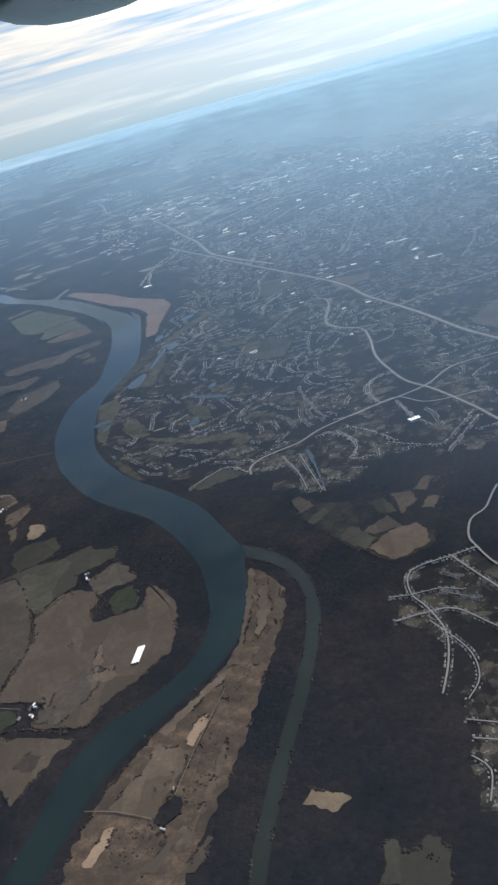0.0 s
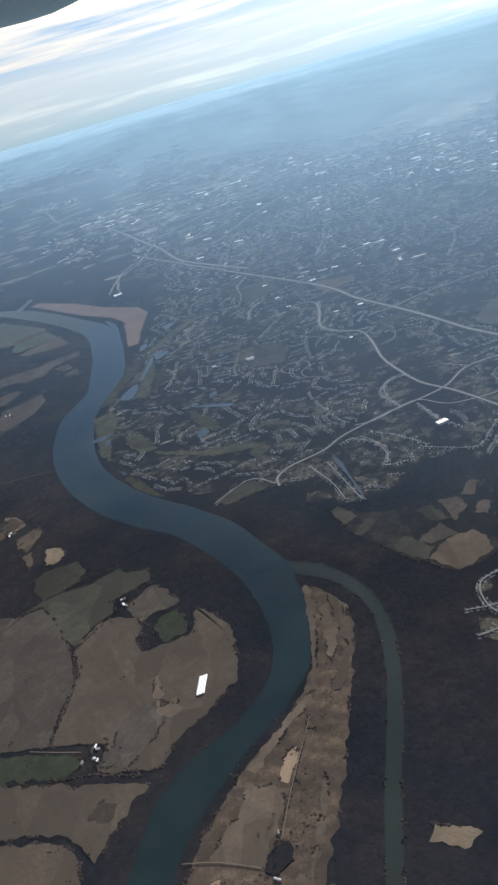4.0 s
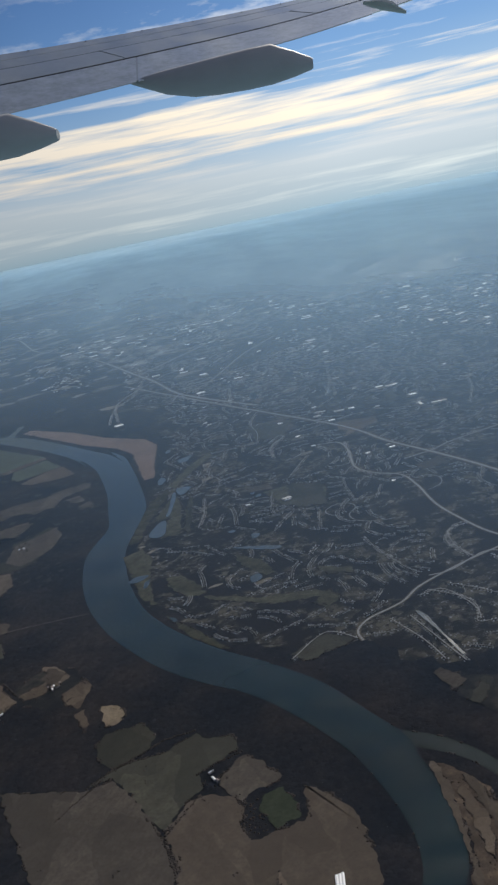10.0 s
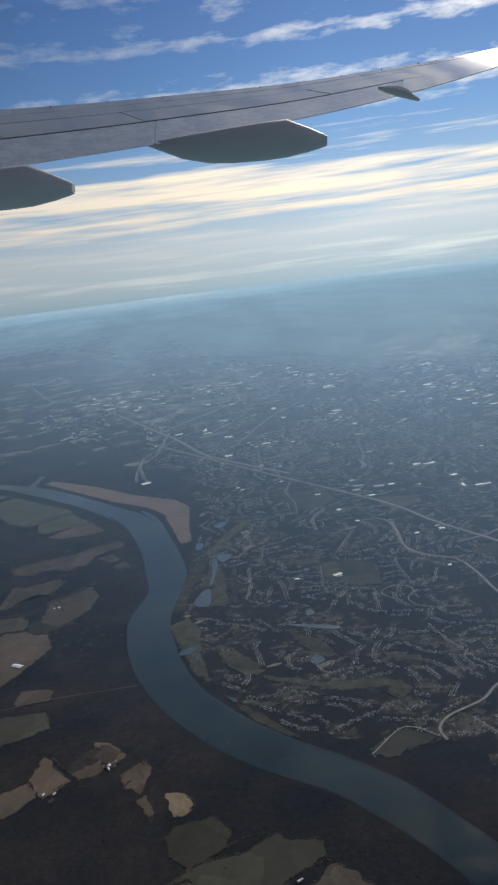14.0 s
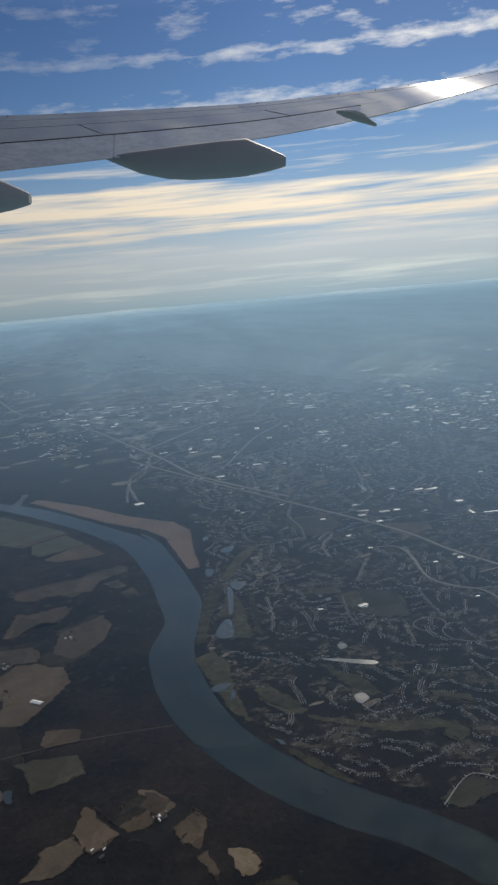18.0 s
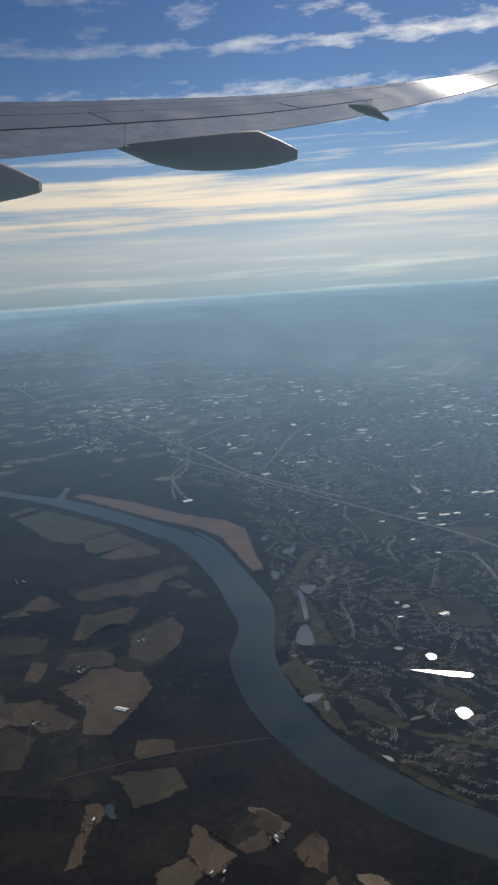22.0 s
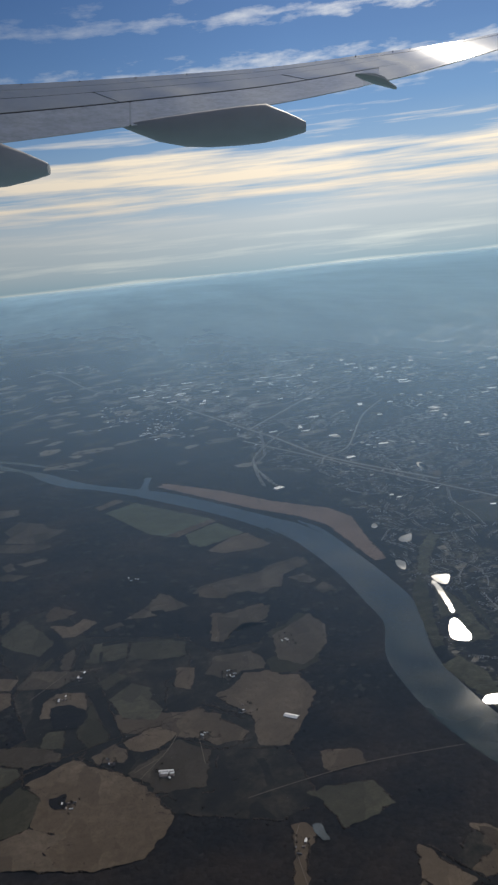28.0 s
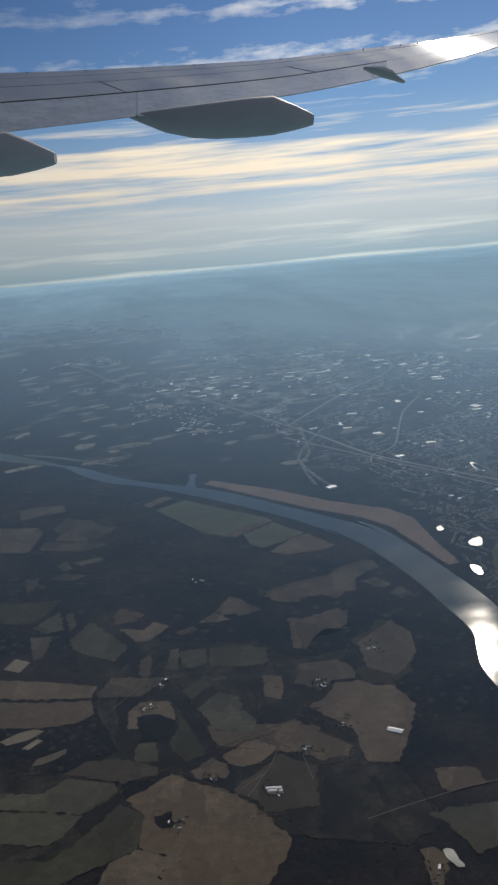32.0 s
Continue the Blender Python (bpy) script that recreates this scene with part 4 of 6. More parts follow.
road(1.08, (-56.9, 420.5), (-17.1, 333.3), (10.8, 273.9), (18.5, 247.3), (25.4, 228.7), (30.4, 214.2), (35.3, 197.9), (40.4, 185.7), (45.9, 172.0))
road(0.65, (17.6, 228.4), (25.7, 230.3), (34.3, 234.5), (54.9, 240.0), (68.2, 243.3))
road(0.65, (0.6, 258.2), (6.5, 255.8), (7.0, 245.2), (5.0, 231.6), (7.7, 223.5), (13.1, 217.2), (14.1, 207.6), (13.7, 194.0), (15.3, 182.4), (17.5, 173.2), (21.9, 164.9), (26.9, 152.1), (29.3, 144.2), (33.5, 132.0))
road(0.54, (-16.6, 144.4), (-16.6, 147.8), (-13.8, 151.0), (-7.0, 153.9), (-2.1, 158.2), (7.6, 162.9), (20.2, 167.8), (27.7, 175.2), (38.1, 177.0), (50.1, 177.6))
road(0.43, (30.2, 121.6), (23.8, 120.8), (21.9, 118.8), (19.5, 114.3), (16.8, 112.0), (15.4, 107.6), (15.8, 104.3), (17.3, 99.1), (20.5, 95.1))
road(0.32, (15.8, 104.3), (12.0, 103.5), (7.1, 102.5), (5.3, 100.4), (5.2, 96.3), (6.7, 92.5), (7.8, 87.3), (7.0, 82.0), (5.2, 76.6))
road(0.32, (2.1, 91.3), (6.6, 91.9), (10.1, 91.3), (13.9, 86.3), (16.9, 83.1))
road(0.24, (2.2, 96.7), (5.2, 96.3), (9.0, 96.4), (11.7, 95.1))
road(0.32, (10.3, 165.3), (9.4, 171.7), (10.6, 178.1), (13.8, 180.8), (16.1, 179.8))
road(0.43, (0.5, 161.2), (5.1, 161.3), (13.8, 165.3), (19.7, 159.2), (30.8, 158.8))
road(0.32, (-28.6, 144.2), (-21.7, 150.0), (-17.2, 145.6))
road(1.7, (-50.1, 441.7), (-29.2, 471.1), (0.5, 511.7), (39.7, 559.6), (59.4, 614.8), (105.4, 681.7), (216.7, 837.2))
road(1.5, (-90.3, 581.0), (-68.0, 506.2), (-50.1, 441.7), (-43.2, 418.6), (-35.1, 381.5), (-28.1, 363.5), (-16.3, 340.2), (-7.4, 324.0))
road(0.32, (-43.2, 418.6), (-52.4, 401.7), (-59.8, 381.2), (-60.0, 355.5), (-57.9, 341.5))
road(0.32, (-62.7, 345.9), (-60.4, 374.9), (-53.0, 392.7), (-46.4, 436.1))
road(0.27, (7.1, 213.6), (3.1, 205.7))
road(1.1, (-165.5, 790.7), (-140.4, 715.5), (-118.8, 626.7), (-90.3, 581.0))
road(0.27, (-3.5, 154.7), (1.0, 154.9), (3.4, 146.7), (2.7, 142.0))
road(0.27, (-10.5, 149.2), (-7.7, 140.2), (-6.6, 133.3))
road(0.27, (-7.2, 148.7), (-4.9, 136.4), (-4.0, 131.6))
road(0.27, (15.5, 154.8), (13.6, 163.8))
road(0.27, (18.5, 135.7), (26.9, 147.7))
road(0.38, (12.0, 103.5), (14.5, 97.5), (16.0, 94.2), (18.4, 88.2))
road(0.22, (6.3, 90.2), (9.6, 83.3), (9.7, 78.2), (7.7, 75.0))
road(0.22, (6.7, 72.1), (10.7, 70.4))
road(0.22, (6.8, 69.3), (10.1, 68.1))
road(0.22, (6.1, 67.0), (7.5, 64.7), (6.5, 61.0))
road(0.16, (-54.7, 91.8), (-51.0, 90.4), (-47.8, 89.3))
road(0.16, (-25.2, 69.4), (-23.4, 75.5), (-20.0, 85.2))
road(0.16, (-35.4, 69.5), (-31.7, 68.6), (-27.5, 66.7))
road(0.16, (-99.7, 178.0), (-91.1, 179.5), (-79.5, 180.8), (-63.7, 180.3))
road(0.16, (-95.6, 156.2), (-95.4, 165.2), (-93.8, 169.7))
road(0.9, (24.7, 473.2), (5.3, 443.4), (-6.2, 418.2), (-21.0, 384.3), (-32.6, 374.6), (-36.9, 364.5))
road(0.32, (-49.7, 440.4), (-49.4, 459.1), (-56.9, 457.8))
road(0.27, (-59.9, 382.0), (-60.4, 366.8), (-59.0, 351.8))
road(0.22, (-34.6, 280.4), (-38.6, 284.2), (-43.8, 276.6))
road(0.27, (-13.2, 365.5), (-15.8, 337.2), (-19.5, 331.4), (-17.6, 320.2), (-12.6, 319.8))
road(0.32, (8.6, 170.4), (8.9, 174.9), (11.7, 179.1), (14.3, 179.7))
road(0.27, (10.5, 164.6), (9.4, 167.6), (8.8, 171.5))
road(0.24, (14.0, 162.2), (14.6, 157.6), (15.8, 152.7))
road(0.24, (-1.6, 156.1), (3.0, 150.5), (3.7, 145.6), (2.0, 141.5), (6.1, 140.8))
road(0.22, (-5.4, 185.3), (-4.3, 177.2), (-2.0, 166.5), (-0.4, 163.3))
road(0.24, (9.3, 144.8), (14.7, 140.7), (18.4, 139.3), (22.5, 144.6), (26.6, 150.5))
road(0.24, (2.7, 156.4), (6.8, 151.8), (10.7, 144.9))
road(0.22, (14.9, 155.3), (18.3, 147.3))
road(0.24, (30.5, 163.7), (31.0, 168.2), (35.3, 172.3))
road(0.22, (23.5, 181.2), (28.0, 175.5))
road(0.27, (-12.8, 255.6), (-11.2, 267.9), (-7.2, 273.7))
road(0.22, (22.7, 333.2), (19.6, 314.4), (12.1, 303.5), (6.2, 298.0))
road(0.32, (50.9, 266.1), (58.0, 282.1), (62.6, 297.3))
road(0.32, (16.9, 315.6), (23.1, 337.3), (28.3, 363.5), (36.2, 370.7))
road(0.27, (43.6, 338.5), (46.1, 333.4), (48.4, 335.4))
road(0.27, (44.1, 392.5), (42.8, 366.2), (46.8, 359.4))
road(0.38, (-11.8, 270.9), (-7.8, 277.0), (-6.8, 274.5), (-12.1, 265.3), (-12.9, 256.5))
road(0.38, (8.5, 255.2), (5.7, 239.4), (5.1, 227.6), (10.4, 219.7), (16.1, 218.5))
road(0.27, (-9.2, 313.5), (-13.5, 300.4), (-13.2, 286.2), (-14.9, 274.4))
road(0.22, (-11.8, 235.1), (-6.7, 245.2), (-4.0, 250.5))
road(0.22, (-0.1, 224.3), (-1.1, 216.8), (-1.3, 207.2))
road(0.27, (-35.3, 234.1), (-36.4, 221.8), (-38.5, 213.4))
road(0.22, (-10.3, 206.4), (-12.2, 196.7))
road(0.22, (-18.2, 226.8), (-20.2, 215.1), (-20.3, 210.5))

road(0.12, (-116.3, 190.4), (-111.2, 193.6))
road(0.12, (-134.8, 221.4), (-130.6, 226.7), (-127.8, 230.3))
road(0.12, (-115.4, 188.3), (-110.5, 195.0), (-108.4, 199.2))
road(0.12, (-104.8, 198.0), (-104.8, 189.1))


# ---- suburbs ----
def boxes_mesh(name, items, gable):
    """Many buildings in one mesh. items: x, y, turn, length, width, height."""
    v, f, fr = [], [], []
    for x, y, a, ln, wd, h in items:
        c, s = math.cos(a), math.sin(a)
        o = len(v)
        for dz in (0, h):
            for sx, sy in ((-1, -1), (1, -1), (1, 1), (-1, 1)):
                v.append((x + c * sx * ln / 2 - s * sy * wd / 2, y + s * sx * ln / 2 + c * sy * wd / 2, dz))
        f += [(o, o + 1, o + 5, o + 4), (o + 1, o + 2, o + 6, o + 5), (o + 2, o + 3, o + 7, o + 6), (o + 3, o, o + 4, o + 7)]
        if gable:
            for sx in (-1, 1):
                v.append((x + c * sx * ln / 2, y + s * sx * ln / 2, h + wd * 0.25))
            f += [(o + 4, o + 5, o + 9, o + 8), (o + 6, o + 7, o + 8, o + 9), (o + 5, o + 6, o + 9), (o + 7, o + 4, o + 8)]
        else:
            f.append((o + 4, o + 5, o + 6, o + 7))
    return v, f


def two_tone(name, items, gable, wall, roof):
    v, f = boxes_mesh(name, items, gable)
    ob = mesh_object(name, v, f, wall)
    ob.data.materials.append(roof)
    k = 8 if gable else 5
    roofs = (4, 5) if gable else (4,)
    ob.data.polygons.foreach_set("material_index", [1 if i % k in roofs else 0 for i in range(len(f))])
    return ob


def house_thing(words, big=1.0):
    h = new("house")
    tagged(h, words, "house", "houses along the streets")
    bm = bmesh.new()
    bmesh.ops.create_cube(bm, size=1.0, matrix=Matrix.Translation((0, 0, 0.10 * big)) @ Matrix.Diagonal((0.46 * big, 0.32 * big, 0.20 * big, 1)))
    bmesh.ops.create_cube(bm, size=1.0, matrix=Matrix.Translation((0.30 * big, -0.06 * big, 0.07 * big)) @ Matrix.Diagonal((0.2 * big, 0.22 * big, 0.14 * big, 1)))
    part("wall", bm, M_SIDING, h)
    bm = bmesh.new()
    for (lx, ly, z, cx, cy, rise) in ((0.25, 0.19, 0.2, 0, 0, 0.13), (0.12, 0.13, 0.14, 0.30, -0.06, 0.08)):
        q = [bm.verts.new((big * (cx + sx * lx), big * (cy + sy * ly), big * z)) for sx, sy in ((-1, -1), (1, -1), (1, 1), (-1, 1))]
        r = [bm.verts.new((big * (cx + sx * lx), big * cy, big * (z + rise))) for sx in (-1, 1)]
        for loop in ((q[0], q[1], r[1], r[0]), (q[2], q[3], r[0], r[1]), (q[1], q[2], r[1]), (q[3], q[0], r[0]), (q[3], q[2], q[1], q[0])):
            bm.faces.new(loop)
    part("roof", bm, M_ROOF, h)
    bm = bmesh.new()
    bmesh.ops.create_cube(bm, size=1.0, matrix=Matrix.Translation((-0.14 * big, 0.06 * big, 0.31 * big)) @ Matrix.Diagonal((0.04 * big, 0.04 * big, 0.12 * big, 1)))
    part("chimney", bm, M_SHED, h)
    return h


rng = np.random.default_rng(7)
KEEP = CLEAR + [offset(c, w * 0.6 + 0.4).tolist() + offset(c, -w * 0.6 - 0.4)[::-1].tolist() for c, w in ROADS]
KEEP = [np.array(k) for k in KEEP]
LOW, HIGH = np.array([k.min(0) for k in KEEP]), np.array([k.max(0) for k in KEEP])


def keep_clear(outline):
    global LOW, HIGH
    KEEP.append(outline)
    LOW, HIGH = np.vstack((LOW, outline.min(0))), np.vstack((HIGH, outline.max(0)))


def free(pts):
    """Which of the points lie on no field, water or road."""
    ok = np.ones(len(pts), bool)
    lo, hi = pts.min(0), pts.max(0)
    for i in np.nonzero((LOW < hi).all(1) & (HIGH > lo).all(1))[0]:
        idx = np.nonzero(ok & (pts > LOW[i]).all(1) & (pts < HIGH[i]).all(1))[0]
        if len(idx):
            ok[idx[inside(pts[idx], KEEP[i])]] = False
    return ok


STREETS, LOTS = [], []
TAKEN = {}       # ground already used by a street, in square cells


def cell(p, size):
    return int(math.floor(p[0] / size)), int(math.floor(p[1] / size))


def crowded(p, size, own):
    cx, cy = cell(p, size)
    return any(TAKEN.get((size, cx + i, cy + j), own) != own for i in (-1, 0, 1) for j in (-1, 0, 1))


def streets(outline, tries, length, gap, wide, room, lots=True, bare=-0.22):
    """Winding residential streets that keep clear of one another, with a row of lots along both sides."""
    poly = np.array(outline, float)
    lo, hi = poly.min(0), poly.max(0)
    for k in range(tries):
        p = lo + rng.random(2) * (hi - lo)
        own = len(STREETS)
        if not inside(p[None], poly)[0] or crowded(p, room, own) or noise.noise(Vector((p[0] * 0.03, p[1] * 0.03, 21.0))) < bare:
            continue
        # a common grain turns slowly from one quarter to the next
        a = 2.0 * noise.noise(Vector((p[0] * 0.014, p[1] * 0.014, 1.0))) * math.pi + rng.choice((0, 0, 0, math.pi / 2)) + rng.normal(0, 0.07)
        turn, line = rng.normal(0, 0.10), [p]
        for _ in range(int(2 * length * rng.uniform(0.4, 1.5))):
            a += turn * 0.5 + rng.normal(0, 0.03)
            if rng.random() < 0.05:
                turn = rng.normal(0, 0.16)
            p = p + 0.5 * np.array((math.cos(a), math.sin(a)))
            if crowded(p, room, own):
                break
            line.append(p)
        line = np.array(line)
        ok = inside(line, poly) & free(line)
        for gap_poly in WILD:
            ok &= ~inside(line, gap_poly)
        cut = len(ok) if ok.all() else int(np.argmin(ok))
        if cut < 7:
            continue
        line = line[:cut]
        for q in line:
            TAKEN[(room, *cell(q, room))] = own
        STREETS.append((line, wide))
        if not lots:
            continue
        fine = even(line, max(4, int((cut - 1) * 0.5 / gap)))
        built = 0.45 + 0.5 * noise.noise(Vector((line[0][0] * 0.07, line[0][1] * 0.07, 31.0)))
        t = np.gradient(fine, axis=0)
        for side in (-1, 1):
            for q, d in zip(fine, t):
                if rng.random() > 0.40 + built:
                    continue
                n2 = np.array((-d[1], d[0])) / (np.linalg.norm(d) + 1e-9)
                LOTS.append((*(q + n2 * side * (wide * 0.5 + 0.30 + rng.uniform(0, 0.10))), math.atan2(d[1], d[0]) + rng.normal(0, 0.1)))


WILD = [np.array(o, float) for o in (    # wooded valleys that no street crosses
    ((-54.7, 216.3), (-41.8, 211.4), (-22.9, 200.9), (-6.1, 189.3), (-7.8, 184.0), (-24.4, 193.8), (-42.5, 204.6), (-53.6, 210.2)),
    ((27.0, 224.2), (38.2, 230.5), (53.4, 234.5), (68.6, 234.9), (50.1, 177.6), (39.4, 198.2), (32.8, 212.0)),
    ((5.4, 214.9), (12.7, 213.9), (11.4, 187.3), (4.5, 190.4), (-0.2, 200.3)),
    ((13.8, 139.5), (25.7, 139.0), (34.8, 136.2), (26.9, 110.9), (10.0, 118.8)),
    ((-15.5, 313.7), (-2.9, 297.0), (-6.9, 277.5), (-18.8, 292.1)),
    ((74.3, 584.3), (105.6, 585.1), (126.7, 561.8), (131.4, 524.4), (99.4, 500.7), (74.9, 524.1)),
    ((-45.0, 545.6), (-9.5, 538.4), (-12.3, 478.4), (-33.1, 476.7)))]
SUBURB = ((-50.6, 177.2), (-55.6, 205.3), (-52.8, 209.6), (-49.3, 237.7), (-46.0, 262.0), (-41.0, 290.0), (-46.0, 335.0), (-30.0, 400.0), (30.0, 430.0), (100.0, 380.0), (110.0, 300.0), (33.5, 132.0), (25.2, 136.8), (19.0, 135.4), (8.9, 140.5), (0.8, 132.4), (-2.5, 128.7), (-13.0, 139.4), (-17.2, 145.1), (-28.3, 148.4), (-37.8, 154.5))
ESTATE = ((2.2, 91.6), (5.2, 101.1), (11.9, 102.8), (15.4, 102.9), (23.3, 92.7), (12.0, 58.4), (5.2, 60.0), (7.3, 73.3), (5.5, 76.5), (7.3, 85.2))
TOWN = ((-116.9, 618.0), (-38.3, 653.3), (89.7, 742.1), (209.8, 911.1), (320.6, 805.4), (67.6, 280.7), (12.6, 259.0), (-11.6, 338.9), (-47.2, 414.5))
OUTSKIRTS = ((-45.0, 325.0), (-58.0, 400.0), (-44.0, 470.0), (10.0, 520.0), (52.0, 600.0), (130.0, 560.0), (215.0, 470.0), (150.0, 330.0), (104.0, 300.0), (88.0, 360.0), (30.0, 400.0), (-26.0, 385.0))
streets(SUBURB, 160, 50, 1, 0.26, 1.2, lots=False)
streets(SUBURB, 10000, 11, 0.40, 0.13, 0.80, bare=-0.16)
streets(ESTATE, 60, 7, 0.46, 0.13, 0.8)
streets(OUTSKIRTS, 5200, 15, 0.62, 0.22, 1.35, bare=0.08)
streets(TOWN, 9000, 26, 0.95, 0.45, 1.8, bare=0.1)
for c, w in ROADS:
    if 0.2 < w < 0.4:
        fine = even(c, max(4, int(len(c) * 0.8 / 0.62)))
        for q, d in zip(fine, np.gradient(fine, axis=0)):
            n2 = np.array((-d[1], d[0])) / (np.linalg.norm(d) + 1e-9)
            for side in (-1, 1):
                if rng.random() < 0.85:
                    LOTS.append((*(q + n2 * side * (w * 0.5 + 0.26)), math.atan2(d[1], d[0])))

for k, outline in enumerate((SUBURB, ESTATE, OUTSKIRTS)):
    tagged(sheet("lawns", frayed(outline, (2.5, 0.8, 14.0)[k], 2.0), 0.024 - 0.004 * (k == 2), M_LAWN), "dull winter lawns and yards of the suburb", "lawns", kind="structure")
tagged(sheet("town_ground", frayed(TOWN, 9.0, 5.0), 0.015, M_TOWN), "grey-tan built-up ground of the far town", "ground", kind="structure")
v, f = [], []
for k, (line, wide) in enumerate(STREETS):
    a, b, o = offset(line, wide * 0.5), offset(line, -wide * 0.5), len(v)
    z = 0.135 + 0.0006 * (k % 14)
    v += [(x, y, z) for x, y in a] + [(x, y, z) for x, y in b]
    f += [(o + i, o + len(a) + i, o + len(a) + i + 1, o + i + 1) for i in range(len(a) - 1)]
tagged(mesh_object("side_streets", v, f, M_STREET), "pale winding residential streets and cul-de-sacs", "streets", kind="stuff")

LOTS = np.array(LOTS)
BARE = len(CLEAR)
ok = np.ones(len(LOTS), bool)
for outline in KEEP[:BARE]:
    ok &= ~inside(LOTS[:, :2], outline)
LOTS = LOTS[ok]
near = np.argsort(np.hypot(LOTS[:, 0] - 8, LOTS[:, 1] - 92))
models = [house_thing("pale suburban house with a grey gabled roof and garage wing", s) for s in (0.62, 0.72, 0.56)]
for i, k in enumerate(near[:260]):
    x, y, t = LOTS[k]
    m = pose(x, y, 0.0, 0, 0, math.degrees(t) + (180 if i % 2 else 0))
    if i < 3:
        models[i].matrix_basis = m
    else:
        copy_thing(models[i % 3], m)
rest = [(x, y, t, rng.uniform(0.18, 0.32) * max(1, y / 260), rng.uniform(0.14, 0.22) * max(1, y / 260), rng.uniform(0.10, 0.15)) for x, y, t in LOTS[near[260:]]]
tagged(two_tone("distant_houses", rest, True, M_SIDING, M_ROOF), "rows of small pale suburban houses seen from far above", "houses", kind="stuff")


# ---- large flat-roofed buildings, schools and sheds ----
def hall(x, y, turn, ln, wd, h, words="long white flat-roofed commercial building", group="commercial buildings"):
    b = new("warehouse")
    b.matrix_basis = pose(x, y, 0.0, 0, 0, turn)
    tagged(b, words, "warehouse", group)
    bm = bmesh.new()
    bmesh.ops.create_cube(bm, size=1.0, matrix=Matrix.Translation((0, 0, h / 2)) @ Matrix.Diagonal((ln, wd, h, 1)))
    part("wall", bm, M_BLOCKWALL, b)
    bm = bmesh.new()
    bmesh.ops.create_cube(bm, size=1.0, matrix=Matrix.Translation((0, 0, h + 0.02)) @ Matrix.Diagonal((ln * 1.01, wd * 1.01, 0.05, 1)))
    part("roof", bm, M_FLATROOF, b)
    bm = bmesh.new()
    for i in range(3):
        bmesh.ops.create_cube(bm, size=1.0, matrix=Matrix.Translation((ln * (i - 1) * 0.28, wd * 0.1 * (i % 2), h + 0.12)) @ Matrix.Diagonal((ln * 0.05, wd * 0.12, 0.16, 1)))
    part("roof_unit", bm, M_BLOCKWALL, b)
    return b


hall(-58.8, 340.2, 20, 3.2, 2.2, 0.5, "white flat-roofed building beside a road")
hall(15.5, 151.9, 20, 2.2, 1.2, 0.5, "white flat-roofed building beside a road")
hall(-15.7, 218.9, 20, 2.2, 1.2, 0.5, "white flat-roofed building beside a road")
for _ in range(260):
    # business parks strung along the highways
    while True:
        u = rng.random(2)
        q = np.array((rng.uniform(-120, 320), rng.uniform(255, 900)))
        if inside(q[None], np.array(TOWN))[0] and noise.noise(Vector((q[0] * 0.022, q[1] * 0.013, 5.0))) > -0.02 and free(q[None])[0]:
            break
    grow = q[1] / 330
    hall(q[0], q[1], -8 + rng.choice((0, 0, 90, 20)) + rng.normal(0, 4), rng.uniform(1.4, 4.0) * grow, rng.uniform(0.8, 1.8) * grow, 0.35 * grow)
hall(-58.6, 340.1, -14, 1.7, 1.0, 0.3, "bright flat-roofed store among the streets")
hall(-11.1, 411.2, 6, 1.5, 0.9, 0.3, "bright flat-roofed store among the streets")
hall(-18.1, 386.0, -4, 1.4, 0.8, 0.3, "bright flat-roofed store among the streets")
hall(-13.8, 386.9, 20, 1.5, 0.9, 0.3, "bright flat-roofed store among the streets")
hall(-13.2, 382.0, -14, 1.4, 0.8, 0.3, "bright flat-roofed store among the streets")
hall(-12.0, 376.9, 6, 1.3, 0.8, 0.3, "bright flat-roofed store among the streets")
hall(-32.4, 368.0, -4, 1.5, 0.9, 0.3, "bright flat-roofed store among the streets")
hall(-25.9, 339.4, 20, 1.2, 0.7, 0.3, "bright flat-roofed store among the streets")
hall(-27.7, 314.2, -14, 1.3, 0.8, 0.3, "bright flat-roofed store among the streets")
hall(-26.5, 310.9, 6, 1.3, 0.8, 0.3, "bright flat-roofed store among the streets")
hall(-12.6, 314.0, -4, 1.1, 0.7, 0.3, "bright flat-roofed store among the streets")
hall(15.6, 656.4, 20, 5.0, 3.0, 0.3, "bright flat-roofed store among the streets")
hall(45.3, 534.5, -14, 3.0, 1.8, 0.3, "bright flat-roofed store among the streets")
hall(24.3, 461.5, 6, 2.4, 1.5, 0.3, "bright flat-roofed store among the streets")
hall(35.5, 435.5, -4, 3.2, 1.9, 0.3, "bright flat-roofed store among the streets")
hall(30.3, 409.6, 20, 2.1, 1.2, 0.3, "bright flat-roofed store among the streets")
hall(-20.6, 508.6, -14, 2.9, 1.7, 0.3, "bright flat-roofed store among the streets")
hall(-7.8, 497.9, 6, 3.4, 2.0, 0.3, "bright flat-roofed store among the streets")
hall(59.5, 446.3, -4, 2.8, 1.7, 0.3, "bright flat-roofed store among the streets")
hall(-17.8, 335.6, 20, 1.2, 0.7, 0.3, "bright flat-roofed store among the streets")
hall(-1.4, 495.2, -14, 2.7, 1.6, 0.3, "bright flat-roofed store among the streets")
hall(-2.2, 454.4, 6, 2.4, 1.5, 0.3, "bright flat-roofed store among the streets")
hall(3.5, 376.7, -4, 1.6, 1.0, 0.3, "bright flat-roofed store among the streets")
hall(9.2, 301.8, 20, 1.6, 1.0, 0.3, "bright flat-roofed store among the streets")
